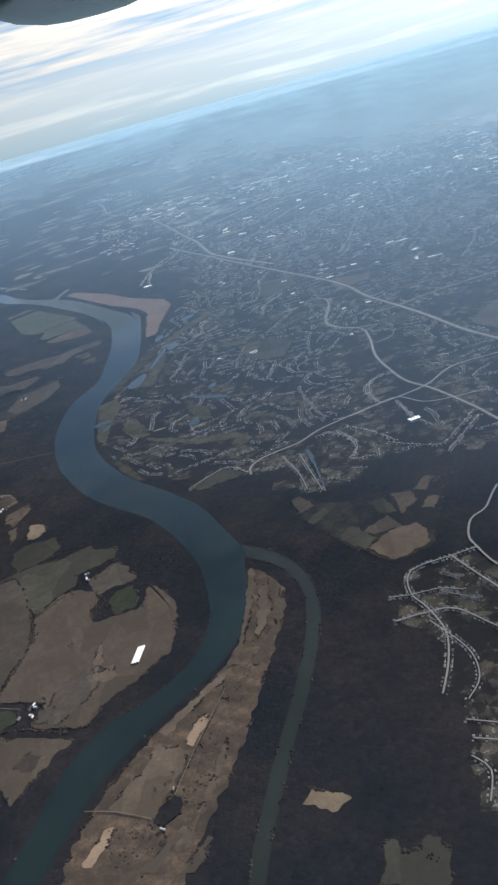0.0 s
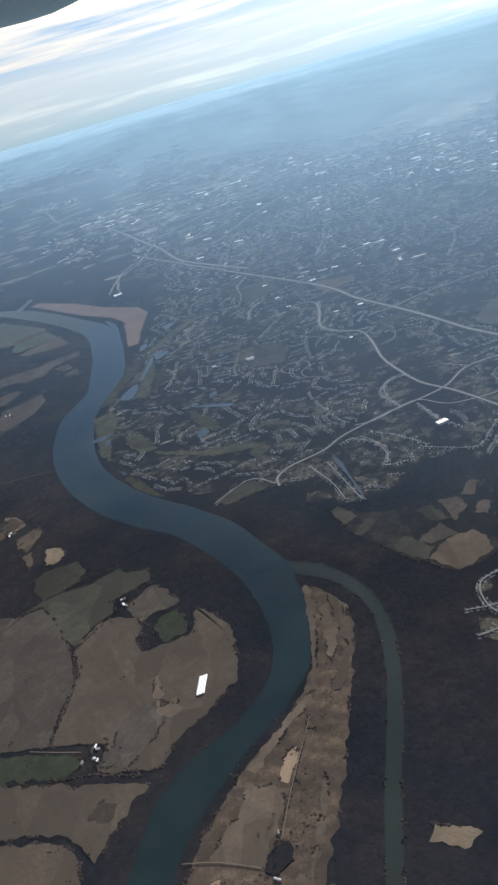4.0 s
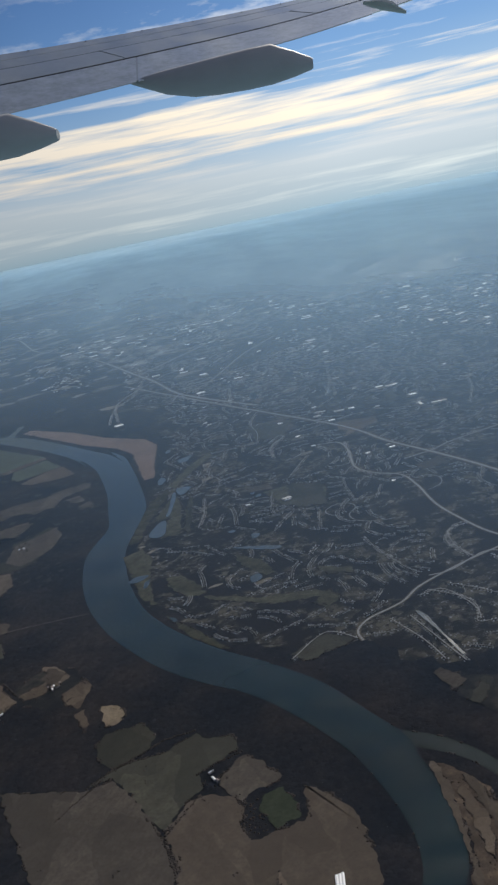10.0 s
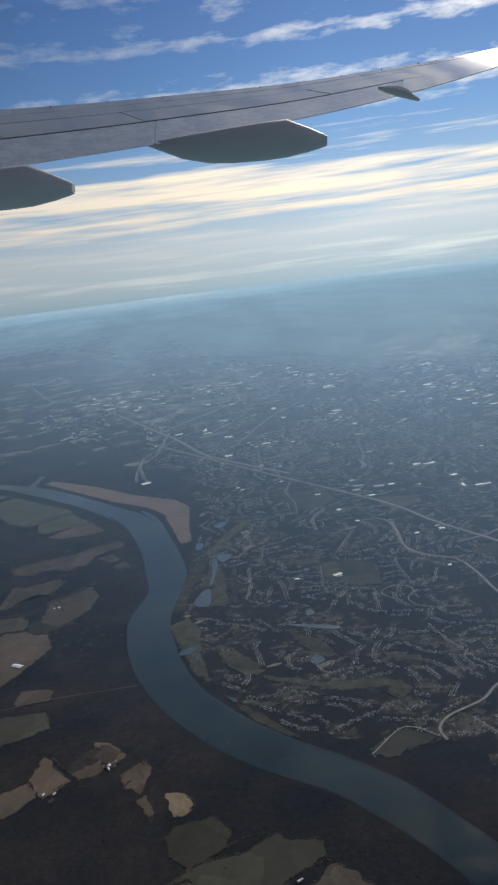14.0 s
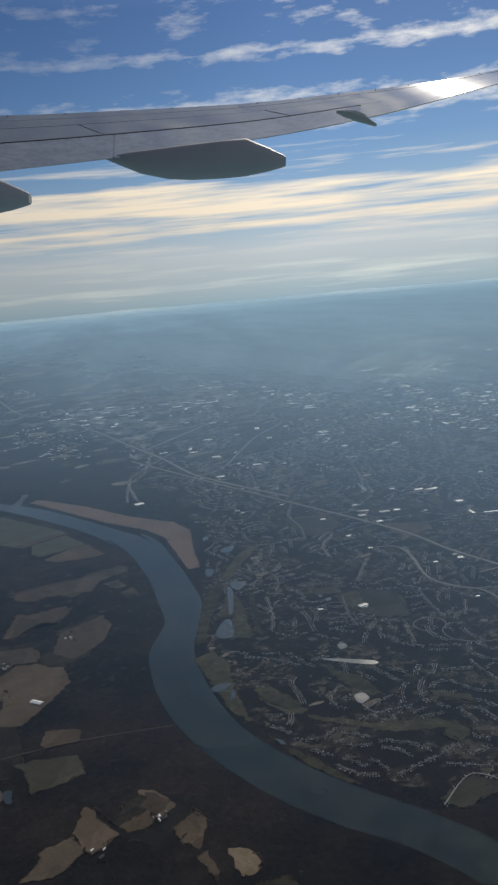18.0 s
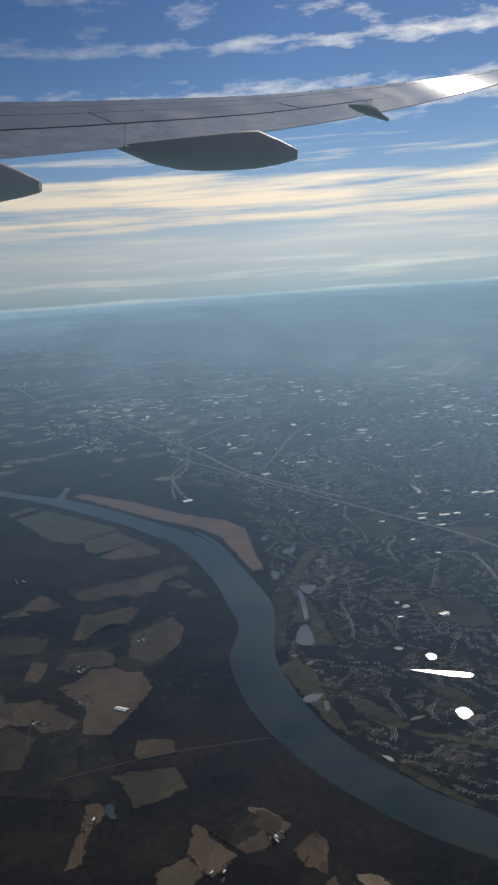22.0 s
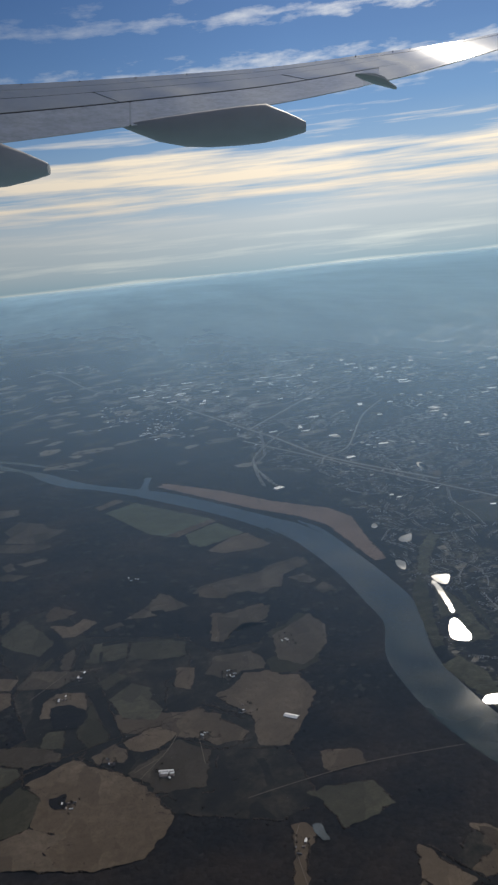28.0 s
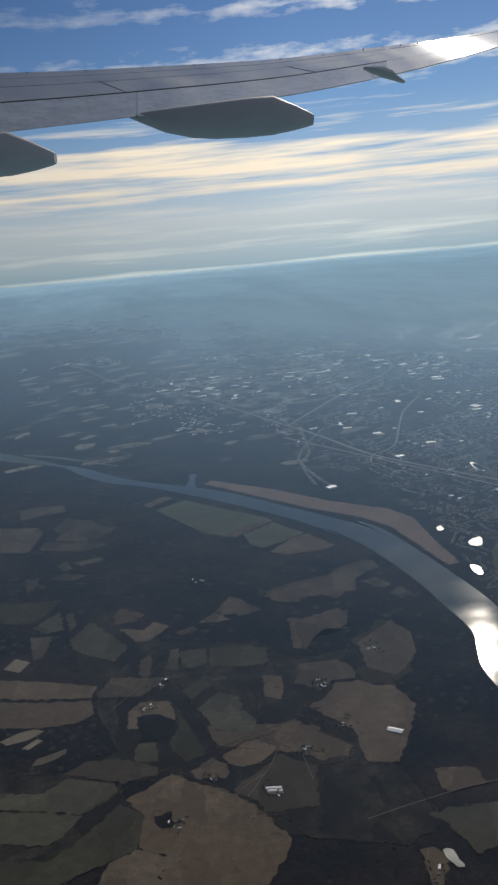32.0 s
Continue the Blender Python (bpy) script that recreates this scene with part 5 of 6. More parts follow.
hall(19.4, 290.1, -14, 1.9, 1.1, 0.3, "bright flat-roofed store among the streets")
hall(26.9, 285.1, 6, 1.3, 0.8, 0.3, "bright flat-roofed store among the streets")
hall(18.0, 240.2, -4, 1.5, 0.9, 0.3, "bright flat-roofed store among the streets")
hall(17.6, 243.0, 20, 1.2, 0.7, 0.3, "bright flat-roofed store among the streets")
hall(10.2, 214.0, -14, 0.9, 0.6, 0.3, "bright flat-roofed store among the streets")
hall(70.6, 453.2, 6, 3.7, 2.2, 0.3, "bright flat-roofed store among the streets")
hall(78.0, 461.3, -4, 3.7, 2.2, 0.3, "bright flat-roofed store among the streets")
hall(36.5, 433.3, 20, 4.3, 2.6, 0.3, "bright flat-roofed store among the streets")
hall(95.5, 471.7, -14, 4.7, 2.8, 0.3, "bright flat-roofed store among the streets")
hall(-15.6, 218.5, 6, 1.6, 0.9, 0.3, "bright flat-roofed store among the streets")
hall(-25.3, 220.8, -4, 1.1, 0.7, 0.3, "bright flat-roofed store among the streets")
hall(-2.6, 271.1, 20, 1.4, 0.9, 0.3, "bright flat-roofed store among the streets")
hall(-0.5, 257.8, -14, 1.3, 0.8, 0.3, "bright flat-roofed store among the streets")
hall(10.9, 239.6, 6, 1.2, 0.7, 0.3, "bright flat-roofed store among the streets")
hall(-4.7, 290.9, -4, 1.6, 0.9, 0.3, "bright flat-roofed store among the streets")
hall(63.2, 322.0, 20, 1.7, 1.0, 0.3, "bright flat-roofed store among the streets")
hall(27.2, 315.6, -14, 1.7, 1.0, 0.3, "bright flat-roofed store among the streets")
hall(44.8, 536.3, 6, 4.1, 2.4, 0.3, "bright flat-roofed store among the streets")
hall(103.9, 425.6, -4, 3.3, 2.0, 0.3, "bright flat-roofed store among the streets")
hall(55.9, 389.0, 20, 2.6, 1.6, 0.3, "bright flat-roofed store among the streets")
small = []
while len(small) < 13000:
    q = np.stack((rng.uniform(-260, 420, 400), rng.uniform(240, 1100, 400)), 1)
    for x, y in q:
        n1 = noise.noise(Vector((x * 0.016, y * 0.010, 7.0)))
        n2 = noise.noise(Vector((x * 0.05, y * 0.03, 2.0)))
        if y > 330 - x * 0.55 and n1 + 0.9 * n2 + (x - 20) * 0.0024 > 0.10 and abs(x - 0.2 * y) < 0.5 * y:
            g = y / 330
            small.append((x, y, -0.2 + rng.choice((0, 0.15, 0, 1.57, 0.4)) + rng.normal(0, 0.06), rng.uniform(0.3, 1.5) * g * rng.choice((0.5, 0.7, 1, 1.9)), rng.uniform(0.25, 0.75) * g, rng.uniform(0.10, 0.2) * g))
small = [s for s, ok in zip(small, free(np.array([s[:2] for s in small]))) if ok]
tagged(two_tone("distant_buildings", small, False, M_BLOCKWALL, M_FARROOF), "countless pale roofs of the far town in the haze", "buildings", kind="stuff")


def far_clearings(name, count, low, high, grow, spread, wanted, words):
    """Fields, lawns and clearings scattered over the land."""
    made, v, f = 0, [], []
    for _ in range(count * 40):
        if made == count:
            break
        x, y = rng.uniform(low[0], high[0]), rng.uniform(low[1], high[1])
        if not wanted(x, y):
            continue
        g = grow * (y / 300) ** 0.8
        a0, ln, wd = 0.5 + rng.normal(0, 0.35), rng.uniform(2.5, 8) * g, rng.uniform(1.5, 4) * g
        k = rng.integers(4, 8)
        an = (np.arange(k) + 0.5) * 6.283 / k + rng.uniform(-spread, spread, k)
        rad = rng.uniform(0.7, 1.15, k)
        c, s = math.cos(a0), math.sin(a0)
        pts = np.stack((x + rad * (ln * np.cos(an) * c - wd * np.sin(an) * s), y + rad * (ln * np.cos(an) * s + wd * np.sin(an) * c)), 1)
        if not free(np.concatenate((pts, [[x, y]]))).all():
            continue
        o = len(v)
        z = 0.05 + 0.0004 * (made % 20)
        v += [(px, py, z) for px, py in pts]
        f.append(tuple(range(o, o + k)))
        if 280 < y < 420:
            keep_clear(pts)
        made += 1
    tagged(mesh_object(name, v, f, M_CLEARING), words, "fields", kind="stuff")


def open_country(x, y):
    west = x < -0.35 * y - 65
    if not (west or y > 340 - x * 0.5) or abs(x + 20) > 0.62 * y or (west and rng.random() < 0.3 and y > 300):
        return False
    return west or noise.noise(Vector((x * 0.012, y * 0.008, 11.0))) > -0.12


def in_suburb(x, y):
    return noise.noise(Vector((x * 0.05, y * 0.04, 17.0))) > 0.0 and inside(np.array([[x, y]]), np.array(SUBURB))[0]


M_CLEARING = surface("dry_clearing", (0.13, 0.115, 0.090), spots=((0.05, 0.3), (0.5, 0.3)), island=0.75)
far_clearings("distant_clearings", 1900, (-420, 200), (420, 1300), 1.0, 0.3, open_country, "pale distant fields and clearings among dark woods")
far_clearings("open_lots", 80, (-60, 100), (120, 430), 0.42, 0.3, in_suburb, "dull tan lots and lawns between the suburban streets")


# ---- farmsteads ----
def barn(x, y, turn, ln, wd, h, roof, words):
    b = new("barn")
    b.matrix_basis = pose(x, y, 0.06, 0, 0, turn)
    tagged(b, words, "barn", "farm buildings")
    bm = bmesh.new()
    q = [bm.verts.new((sx * ln / 2, sy * wd / 2, z)) for z in (-0.06, h) for sx, sy in ((-1, -1), (1, -1), (1, 1), (-1, 1))]
    r = [bm.verts.new((sx * ln / 2, 0, h + wd * 0.16)) for sx in (-1, 1)]
    for loop in ((0, 1, 5, 4), (2, 3, 7, 6)):
        bm.faces.new([q[i] for i in loop])
    bm.faces.new((q[1], q[2], q[6], r[1], q[5]))
    bm.faces.new((q[3], q[0], q[4], r[0], q[7]))
    part("wall", bm, M_SHED, b)
    for side in (-1, 1):
        bm = bmesh.new()
        e = [(-ln * 0.52, 0, h + wd * 0.16 + 0.02), (ln * 0.52, 0, h + wd * 0.16 + 0.02), (ln * 0.52, side * wd * 0.54, h - 0.01), (-ln * 0.52, side * wd * 0.54, h - 0.01)]
        lo = [bm.verts.new(p) for p in e]
        hi = [bm.verts.new((p[0], p[1], p[2] + 0.025)) for p in e]
        bm.faces.new(hi if side < 0 else hi[::-1])
        bm.faces.new(lo[::-1] if side < 0 else lo)
        for i in range(4):
            bm.faces.new((lo[i], lo[(i + 1) % 4], hi[(i + 1) % 4], hi[i]))
        bmesh.ops.recalc_face_normals(bm, faces=bm.faces[:])
        part("roof", bm, roof, b)
    return b


def bare_tree(seed):
    """A leafless tree: tapered trunk, forking limbs, and a crown of many fine twig clumps."""
    r = random.Random(seed)
    t = new("tree")
    tagged(t, "bare grey-brown winter tree by the fields", "tree", "farm trees")
    bm = bmesh.new()
    bmesh.ops.create_cone(bm, segments=6, radius1=0.022, radius2=0.01, depth=0.3, cap_ends=True, matrix=Matrix.Translation((0, 0, 0.15)))
    part("trunk", bm, M_BARK, t)
    bm = bmesh.new()
    for i in range(6):
        a, lean = i * 1.05 + r.uniform(-0.3, 0.3), r.uniform(0.4, 0.9)
        m = Matrix.Translation((0, 0, r.uniform(0.18, 0.3))) @ Matrix.Rotation(a, 4, "Z") @ Matrix.Rotation(lean, 4, "Y") @ Matrix.Translation((0, 0, 0.13))
        bmesh.ops.create_cone(bm, segments=4, radius1=0.01, radius2=0.003, depth=0.26, matrix=m)
    part("limbs", bm, M_BARK, t)
    v, f = [], []
    for i in range(70):
        d = Vector((r.gauss(0, 1), r.gauss(0, 1), r.gauss(0, 0.8))).normalized() * r.uniform(0.08, 0.24)
        c, s = d + Vector((0, 0, 0.42)), r.uniform(0.025, 0.06)
        o = len(v)
        for _ in range(4):
            v.append(tuple(c + Vector((r.uniform(-s, s), r.uniform(-s, s), r.uniform(-s, s)))))
        f += [(o, o + 1, o + 2), (o, o + 2, o + 3), (o, o + 3, o + 1), (o + 1, o + 3, o + 2)]
    mesh_object("crown", v, f, M_TWIG, t)
    return t


TREES = [bare_tree(s) for s in (1, 2, 3)]
used = 0


def plant(x, y, size=1.0):
    global used
    m = pose(x, y, 0.05, 0, 0, (used * 77) % 360)
    if used < 3:
        TREES[used].matrix_basis = m
    else:
        copy_thing(TREES[used % 3], m)
    used += 1


def farmstead(x, y, turn, count=4, spread=1.4):
    r = random.Random(int(x * 7 + y * 13))
    for i in range(count):
        a = r.uniform(0, 6.28)
        d = spread * (0.25 + 0.75 * i / max(1, count - 1))
        roof, words = ((M_WHITE, "long white metal-roofed farm shed"), (M_SHED, "weathered dark barn with a gabled roof"), (M_ROOF, "grey-roofed farm building beside a field"))[r.choice((0, 0, 1, 2))]
        barn(x + d * math.cos(a), y + d * math.sin(a), turn + r.choice((0, 90)), r.uniform(0.4, 0.85), r.uniform(0.2, 0.34), r.uniform(0.12, 0.18), roof, words)
    for i in range(9):
        a, d = r.uniform(0, 6.28), spread * r.uniform(0.5, 1.6)
        plant(x + d * math.cos(a), y + d * math.sin(a))


farmstead(-95.8, 217.3, 0, 5, 1.6)
farmstead(-104.2, 197.4, 37, 4, 1.2)
farmstead(-45.7, 88.0, 74, 6, 2.0)
farmstead(-44.6, 119.3, 21, 3, 1.6)
farmstead(-26.3, 64.8, 58, 1, 1.2)
farmstead(-25.3, 69.8, 5, 1, 2.0)
farmstead(-95.6, 203.4, 42, 6, 1.6)
farmstead(-95.8, 217.4, 79, 3, 1.2)
farmstead(-81.6, 227.3, 26, 5, 2.0)
farmstead(-94.7, 164.8, 63, 4, 1.6)
farmstead(-68.4, 154.5, 10, 6, 1.2)
farmstead(-76.6, 149.2, 47, 3, 2.0)
farmstead(-126.8, 184.7, 84, 5, 1.6)
farmstead(-120.2, 194.6, 31, 4, 1.2)
farmstead(-125.3, 228.0, 68, 6, 2.0)
farmstead(-111.1, 188.8, 15, 3, 1.6)
farmstead(-128.5, 219.4, 52, 5, 1.2)
farmstead(-112.1, 276.7, 89, 4, 2.0)
for i in range(3):
    barn(-32.9 + i * 0.36, 95.7 + i * 0.05, 81, 3.4, 0.34, 0.16, M_WHITE, "long white greenhouse tunnel in a bare field")
barn(-88.2, 198.1, -40, 2.6, 1.1, 0.2, M_WHITE, "long white-roofed barn in a brown field")
for i in range(3):
    barn(-111.2, 187.7 + i * 0.7, -12, 2.4, 0.45, 0.2, M_WHITE if i else M_SHED, "long low poultry shed with a pale roof")


# ---- airfield far out in the haze ----
tagged(sheet("airfield", frayed(((100, 650), (139, 709), (209, 794), (202, 730), (218, 691), (159, 580), (134, 578), (116, 611)), 3.0, 8.0), 0.05, M_APRON), "pale grassy airfield far away in the haze", "airfield", kind="structure")
for k, (x0, y0, x1, y1, w) in enumerate(((132, 697, 197, 773, 3.6), (130, 680, 182, 746, 2.7), (154, 736, 189, 680, 3.6), (147, 710, 181, 668, 3.0), (137, 607, 195, 683, 3.6), (141, 602, 198, 679, 2.7), (146, 595, 206, 684, 3.6), (137, 607, 146, 595, 3.6), (197, 686, 206, 684, 3.6))):
    c = even(np.array(((x0, y0), (x1, y1)), float), 12)
    tagged(band("runway", offset(c, w / 2), offset(c, -w / 2), 0.12 + 0.006 * k, M_RUNWAY), "long pale concrete runway", "runway", "runways", "structure")
hall(134, 649, 20, 14, 5, 1.0, "large white airport hall")
hall(133, 611, 15, 9, 4, 1.0, "large white airport hall")


# ---- woods ----
def clumps(name, pts, size, height, material, words, seed):
    """Rounded, uneven treetops over each point, joined."""
    r = np.random.default_rng(seed)
    n = len(pts)
    ang = np.arange(5) * 2 * math.pi / 5
    rad = size[:, None] * r.uniform(0.65, 1.25, (n, 5))
    turn = r.uniform(0, 6.28, n)[:, None] + ang
    v = np.zeros((n, 11, 3))
    v[:, 0:5, 0] = pts[:, :1] + rad * np.cos(turn)
    v[:, 0:5, 1] = pts[:, 1:2] + rad * np.sin(turn)
    v[:, 0:5, 2] = -0.01 + height[:, None] * r.uniform(0.0, 0.2, (n, 5))
    rad2 = rad * r.uniform(0.45, 0.62, (n, 5))
    v[:, 5:10, 0] = pts[:, :1] + rad2 * np.cos(turn + 0.5)
    v[:, 5:10, 1] = pts[:, 1:2] + rad2 * np.sin(turn + 0.5)
    v[:, 5:10, 2] = height[:, None] * r.uniform(0.5, 0.75, (n, 5))
    v[:, 10, :2] = pts + r.uniform(-0.12, 0.12, (n, 2)) * size[:, None]
    v[:, 10, 2] = height * r.uniform(0.95, 1.2, n)
    tri = []
    for i in range(5):
        j = (i + 1) % 5
        tri += [(i, j, 5 + i), (j, 5 + j, 5 + i), (5 + i, 5 + j, 10)]
    tri = np.array(tri)
    faces = (tri[None] + (np.arange(n) * 11)[:, None, None]).reshape(-1, 3)
    me = bpy.data.meshes.new(name)
    me.vertices.add(n * 11)
    me.vertices.foreach_set("co", v.reshape(-1))
    me.loops.add(len(faces) * 3)
    me.loops.foreach_set("vertex_index", faces.reshape(-1).astype(np.int32))
    me.polygons.add(len(faces))
    me.polygons.foreach_set("loop_start", np.arange(len(faces), dtype=np.int32) * 3)
    me.polygons.foreach_set("loop_total", np.full(len(faces), 3, dtype=np.int32))
    me.polygons.foreach_set("use_smooth", [True] * len(faces))
    me.materials.append(material)
    me.update(calc_edges=True)
    me.validate()
    tagged(new(name, me), words, "woods", kind="stuff")


HEDGES, BRUSH = [], []


def hedge(*points):
    """A line of trees or tall scrub along a field edge, lane or bank."""
    c = even(np.array(points, float), max(3, int(sum(math.dist(a, b) for a, b in zip(points, points[1:])) / 0.16)))
    HEDGES.append(c + rng.normal(0, 0.10, c.shape))


def scrub(count, *outline):
    """A patch of scattered brush."""
    o = np.array(outline, float)
    p = o.min(0) + rng.random((count * 3, 2)) * (o.max(0) - o.min(0))
    BRUSH.append(p[inside(p, o)][:count])


hedge((-20.0, 85.7), (-21.6, 80.6), (-23.7, 74.7), (-25.3, 69.8))
hedge((-51.3, 110.5), (-50.1, 102.5), (-51.8, 93.9))
hedge((-45.7, 115.3), (-46.4, 116.8), (-51.3, 110.8))
hedge((-65.6, 119.1), (-58.4, 126.5), (-50.6, 131.0))
hedge((-61.4, 124.5), (-57.1, 127.7), (-50.4, 128.1))
hedge((-46.1, 121.4), (-44.4, 122.4), (-39.7, 123.9))
hedge((-52.7, 113.9), (-51.1, 108.8), (-49.9, 104.7))
hedge((-50.5, 131.1), (-45.8, 131.5))
hedge((-51.4, 85.7), (-46.3, 85.2), (-40.1, 83.0))
hedge((-77.9, 160.0), (-75.5, 155.6), (-73.2, 151.5))
hedge((-102.9, 208.7), (-98.9, 204.1), (-94.4, 201.5))
hedge((-101.9, 205.9), (-98.0, 201.8), (-92.6, 202.0))
hedge((-134.0, 192.5), (-130.2, 188.3), (-126.8, 185.8))
hedge((-125.0, 197.9), (-119.8, 192.3), (-115.6, 186.8), (-113.0, 181.7), (-111.1, 177.9))
hedge((-123.9, 219.1), (-122.4, 212.9), (-121.1, 207.2))
hedge((-138.2, 224.4), (-136.2, 231.4), (-133.6, 239.7))
hedge((-146.1, 193.8), (-140.4, 191.2))
hedge((-140.7, 191.8), (-137.2, 193.6), (-134.9, 195.4))
hedge((-117.7, 200.5), (-112.8, 203.6), (-108.6, 200.2))
hedge((-114.0, 187.3), (-111.3, 193.1))
hedge((-114.3, 239.3), (-115.4, 231.7))
hedge((-149.4, 229.2), (-139.0, 226.4))
hedge((-143.1, 201.9), (-135.2, 198.1))
hedge((-131.0, 223.9), (-127.3, 224.1), (-122.8, 224.7))
hedge((-141.9, 191.6), (-136.9, 194.5), (-128.8, 198.8), (-119.1, 202.0), (-109.3, 205.6), (-101.3, 207.3), (-96.1, 202.1))
hedge((-126.4, 198.0), (-120.7, 190.7), (-115.9, 183.3), (-112.5, 178.5))
hedge((-138.6, 222.8), (-133.5, 232.7), (-129.0, 240.1))
hedge((-127.2, 231.6), (-125.1, 240.9))
hedge((-122.6, 232.9), (-120.9, 239.8))
hedge((-115.6, 232.8), (-114.5, 240.1))
hedge((-124.4, 219.9), (-122.4, 212.8), (-121.3, 207.4))
hedge((-113.3, 186.8), (-110.8, 194.8), (-104.4, 189.0))
hedge((-108.6, 198.9), (-101.5, 192.1), (-96.1, 193.6))
hedge((-145.5, 228.2), (-139.4, 226.9), (-137.6, 223.5))
hedge((-133.6, 192.7), (-127.8, 187.8))
hedge((-132.5, 199.5), (-143.0, 202.5))
hedge((-101.3, 207.3), (-96.4, 200.6))
hedge((-109.3, 201.4), (-109.6, 197.0), (-116.1, 190.8))
scrub(60, (-27.5, 66.9), (-25.9, 70.3), (-24.3, 69.5), (-24.3, 66.9), (-26.3, 64.8))
scrub(60, (-32.4, 66.5), (-27.7, 66.6), (-25.9, 63.0), (-30.9, 61.0))
scrub(110, (-15.9, 107.8), (-13.8, 105.5), (-13.2, 98.3), (-15.7, 88.2), (-18.2, 81.6), (-19.6, 83.0), (-16.4, 95.5))
scrub(60, (-21.8, 77.8), (-20.2, 78.3), (-20.9, 71.5), (-23.2, 66.6), (-24.5, 67.7))
scrub(60, (-42.0, 114.0), (-39.1, 113.3), (-38.6, 106.7), (-41.7, 107.1))
scrub(60, (-97.2, 204.9), (-92.3, 204.2), (-92.4, 200.5), (-97.5, 200.4))
scrub(60, (-101.4, 208.3), (-97.9, 206.1), (-97.9, 202.3), (-101.8, 204.6))
scrub(60, (-103.6, 208.1), (-98.9, 204.9), (-95.9, 201.5), (-97.2, 200.5), (-101.9, 205.1))
scrub(60, (-103.1, 210.4), (-98.0, 207.1), (-95.1, 202.0), (-96.0, 201.1), (-101.7, 206.4))
scrub(60, (-2.2, 118.3), (2.1, 122.4), (2.7, 118.4), (-0.5, 117.5))


COPSES = []


def copse(*outline):
    """A dark stand of trees within a field."""
    o = frayed(outline, 0.3, 0.4)
    tagged(sheet("copse_floor", o, 0.19, M_WOODFLOOR), "dark leaf-strewn floor of a small copse", "copse", kind="structure")
    p = o.min(0) + rng.random((260, 2)) * (o.max(0) - o.min(0))
    COPSES.append(p[inside(p, o)])


copse((-26.9, 67.9), (-25.3, 69.4), (-24.3, 68.7), (-24.4, 66.7), (-26.0, 65.5), (-27.0, 66.0))
copse((-129.9, 187.7), (-127.2, 188.3), (-127.1, 184.9), (-129.1, 184.7))
copse((-130.7, 216.6), (-127.5, 216.9), (-124.1, 213.6), (-123.9, 210.8), (-125.8, 207.6), (-130.1, 209.1))


def woodland():
    zones = ((-195, 60, 40, 130, 66000), (-205, 65, 130, 230, 44000), (-260, 95, 230, 400, 22000), (-340, 250, 400, 800, 9000))
    allp = []
    for x0, x1, y0, y1, n in zones:
        allp.append(np.stack((rng.uniform(x0, x1, n), rng.uniform(y0, y1, n)), 1))
    p = np.concatenate(allp)
    for gap in (0.6, -0.6):
        keep_clear(np.concatenate((offset(LEFT_BANK, gap), offset(RIGHT_BANK, -gap)[::-1])))
    p = p[free(p)]
    # thinner where the suburbs stand
    for poly, share in THIN:
        q = inside(p, np.array(poly))
        p = p[~q | (rng.random(len(p)) < share)]
    # within the town the woods stand in blocks
    block = np.array([noise.noise(Vector((x * 0.03, y * 0.03, 21.0))) for x, y in p]) < 0.04
    built = inside(p, np.array(TOWN)) | inside(p, np.array(OUTSKIRTS))
    p = p[~built | block | (rng.random(len(p)) < 0.06)]
    far = np.clip(p[:, 1] / 150, 0.75, 3.0)
    size, height = rng.uniform(0.55, 1.0, len(p)) * far ** 0.75, np.minimum(rng.uniform(0.012, 0.03, len(p)) * far ** 1.5, 0.10)
    ever = (rng.random(len(p)) < 0.1) & (p[:, 1] > 200)
    clumps("woodland", p[~ever], size[~ever], height[~ever], M_WOODS, "dark brown leafless winter woods", 3)
    clumps("evergreen_trees", p[ever], size[ever], height[ever], M_EVERGREEN, "scattered dark evergreen treetops in the woods", 4)
    # tree lines along the edges of the fields and the river
    e = []
    for o in FIELDS + [RIVER, CREEK]:
        o = np.array(o)
        o = even(np.concatenate((o, o[:1])), len(o) * 3)
        k = np.array([noise.noise(Vector((x * 0.45, y * 0.45, 13.0))) for x, y in o]) > (0.16 if len(o) < 1500 else -0.1)
        e.append(o[k] + rng.normal(0, 0.09, (k.sum(), 2)))
    e = np.concatenate(e)
    e = np.concatenate([e[~inside(e, RIVER)]] + HEDGES + COPSES)
    clumps("hedgerows", e, rng.uniform(0.12, 0.30, len(e)), rng.uniform(0.11, 0.19, len(e)), M_HEDGE, "dark tree lines along field edges and river banks", 5)
    lone = []
    for o in FIELDS:
        lo, hi = o.min(0), o.max(0)
        q = lo + rng.random((int(1 + np.prod(hi - lo) * 0.012), 2)) * (hi - lo)
        q = q[inside(q, o)]
        lone += [c + rng.normal(0, 0.28, (rng.integers(1, 7), 2)) for c in q]
    lone = np.concatenate(lone)
    clumps("field_trees", lone, rng.uniform(0.08, 0.2, len(lone)), rng.uniform(0.17, 0.23, len(lone)), M_HEDGE, "single dark trees and thickets dotted over the fields", 8)
    s = np.concatenate(BRUSH)
    clumps("brush", s, rng.uniform(0.10, 0.24, len(s)), rng.uniform(0.08, 0.15, len(s)), M_SCRUB, "dry brown brush and saplings on rough ground", 6)


THIN = ((SUBURB, 0.4), (ESTATE, 0.35))
woodland()


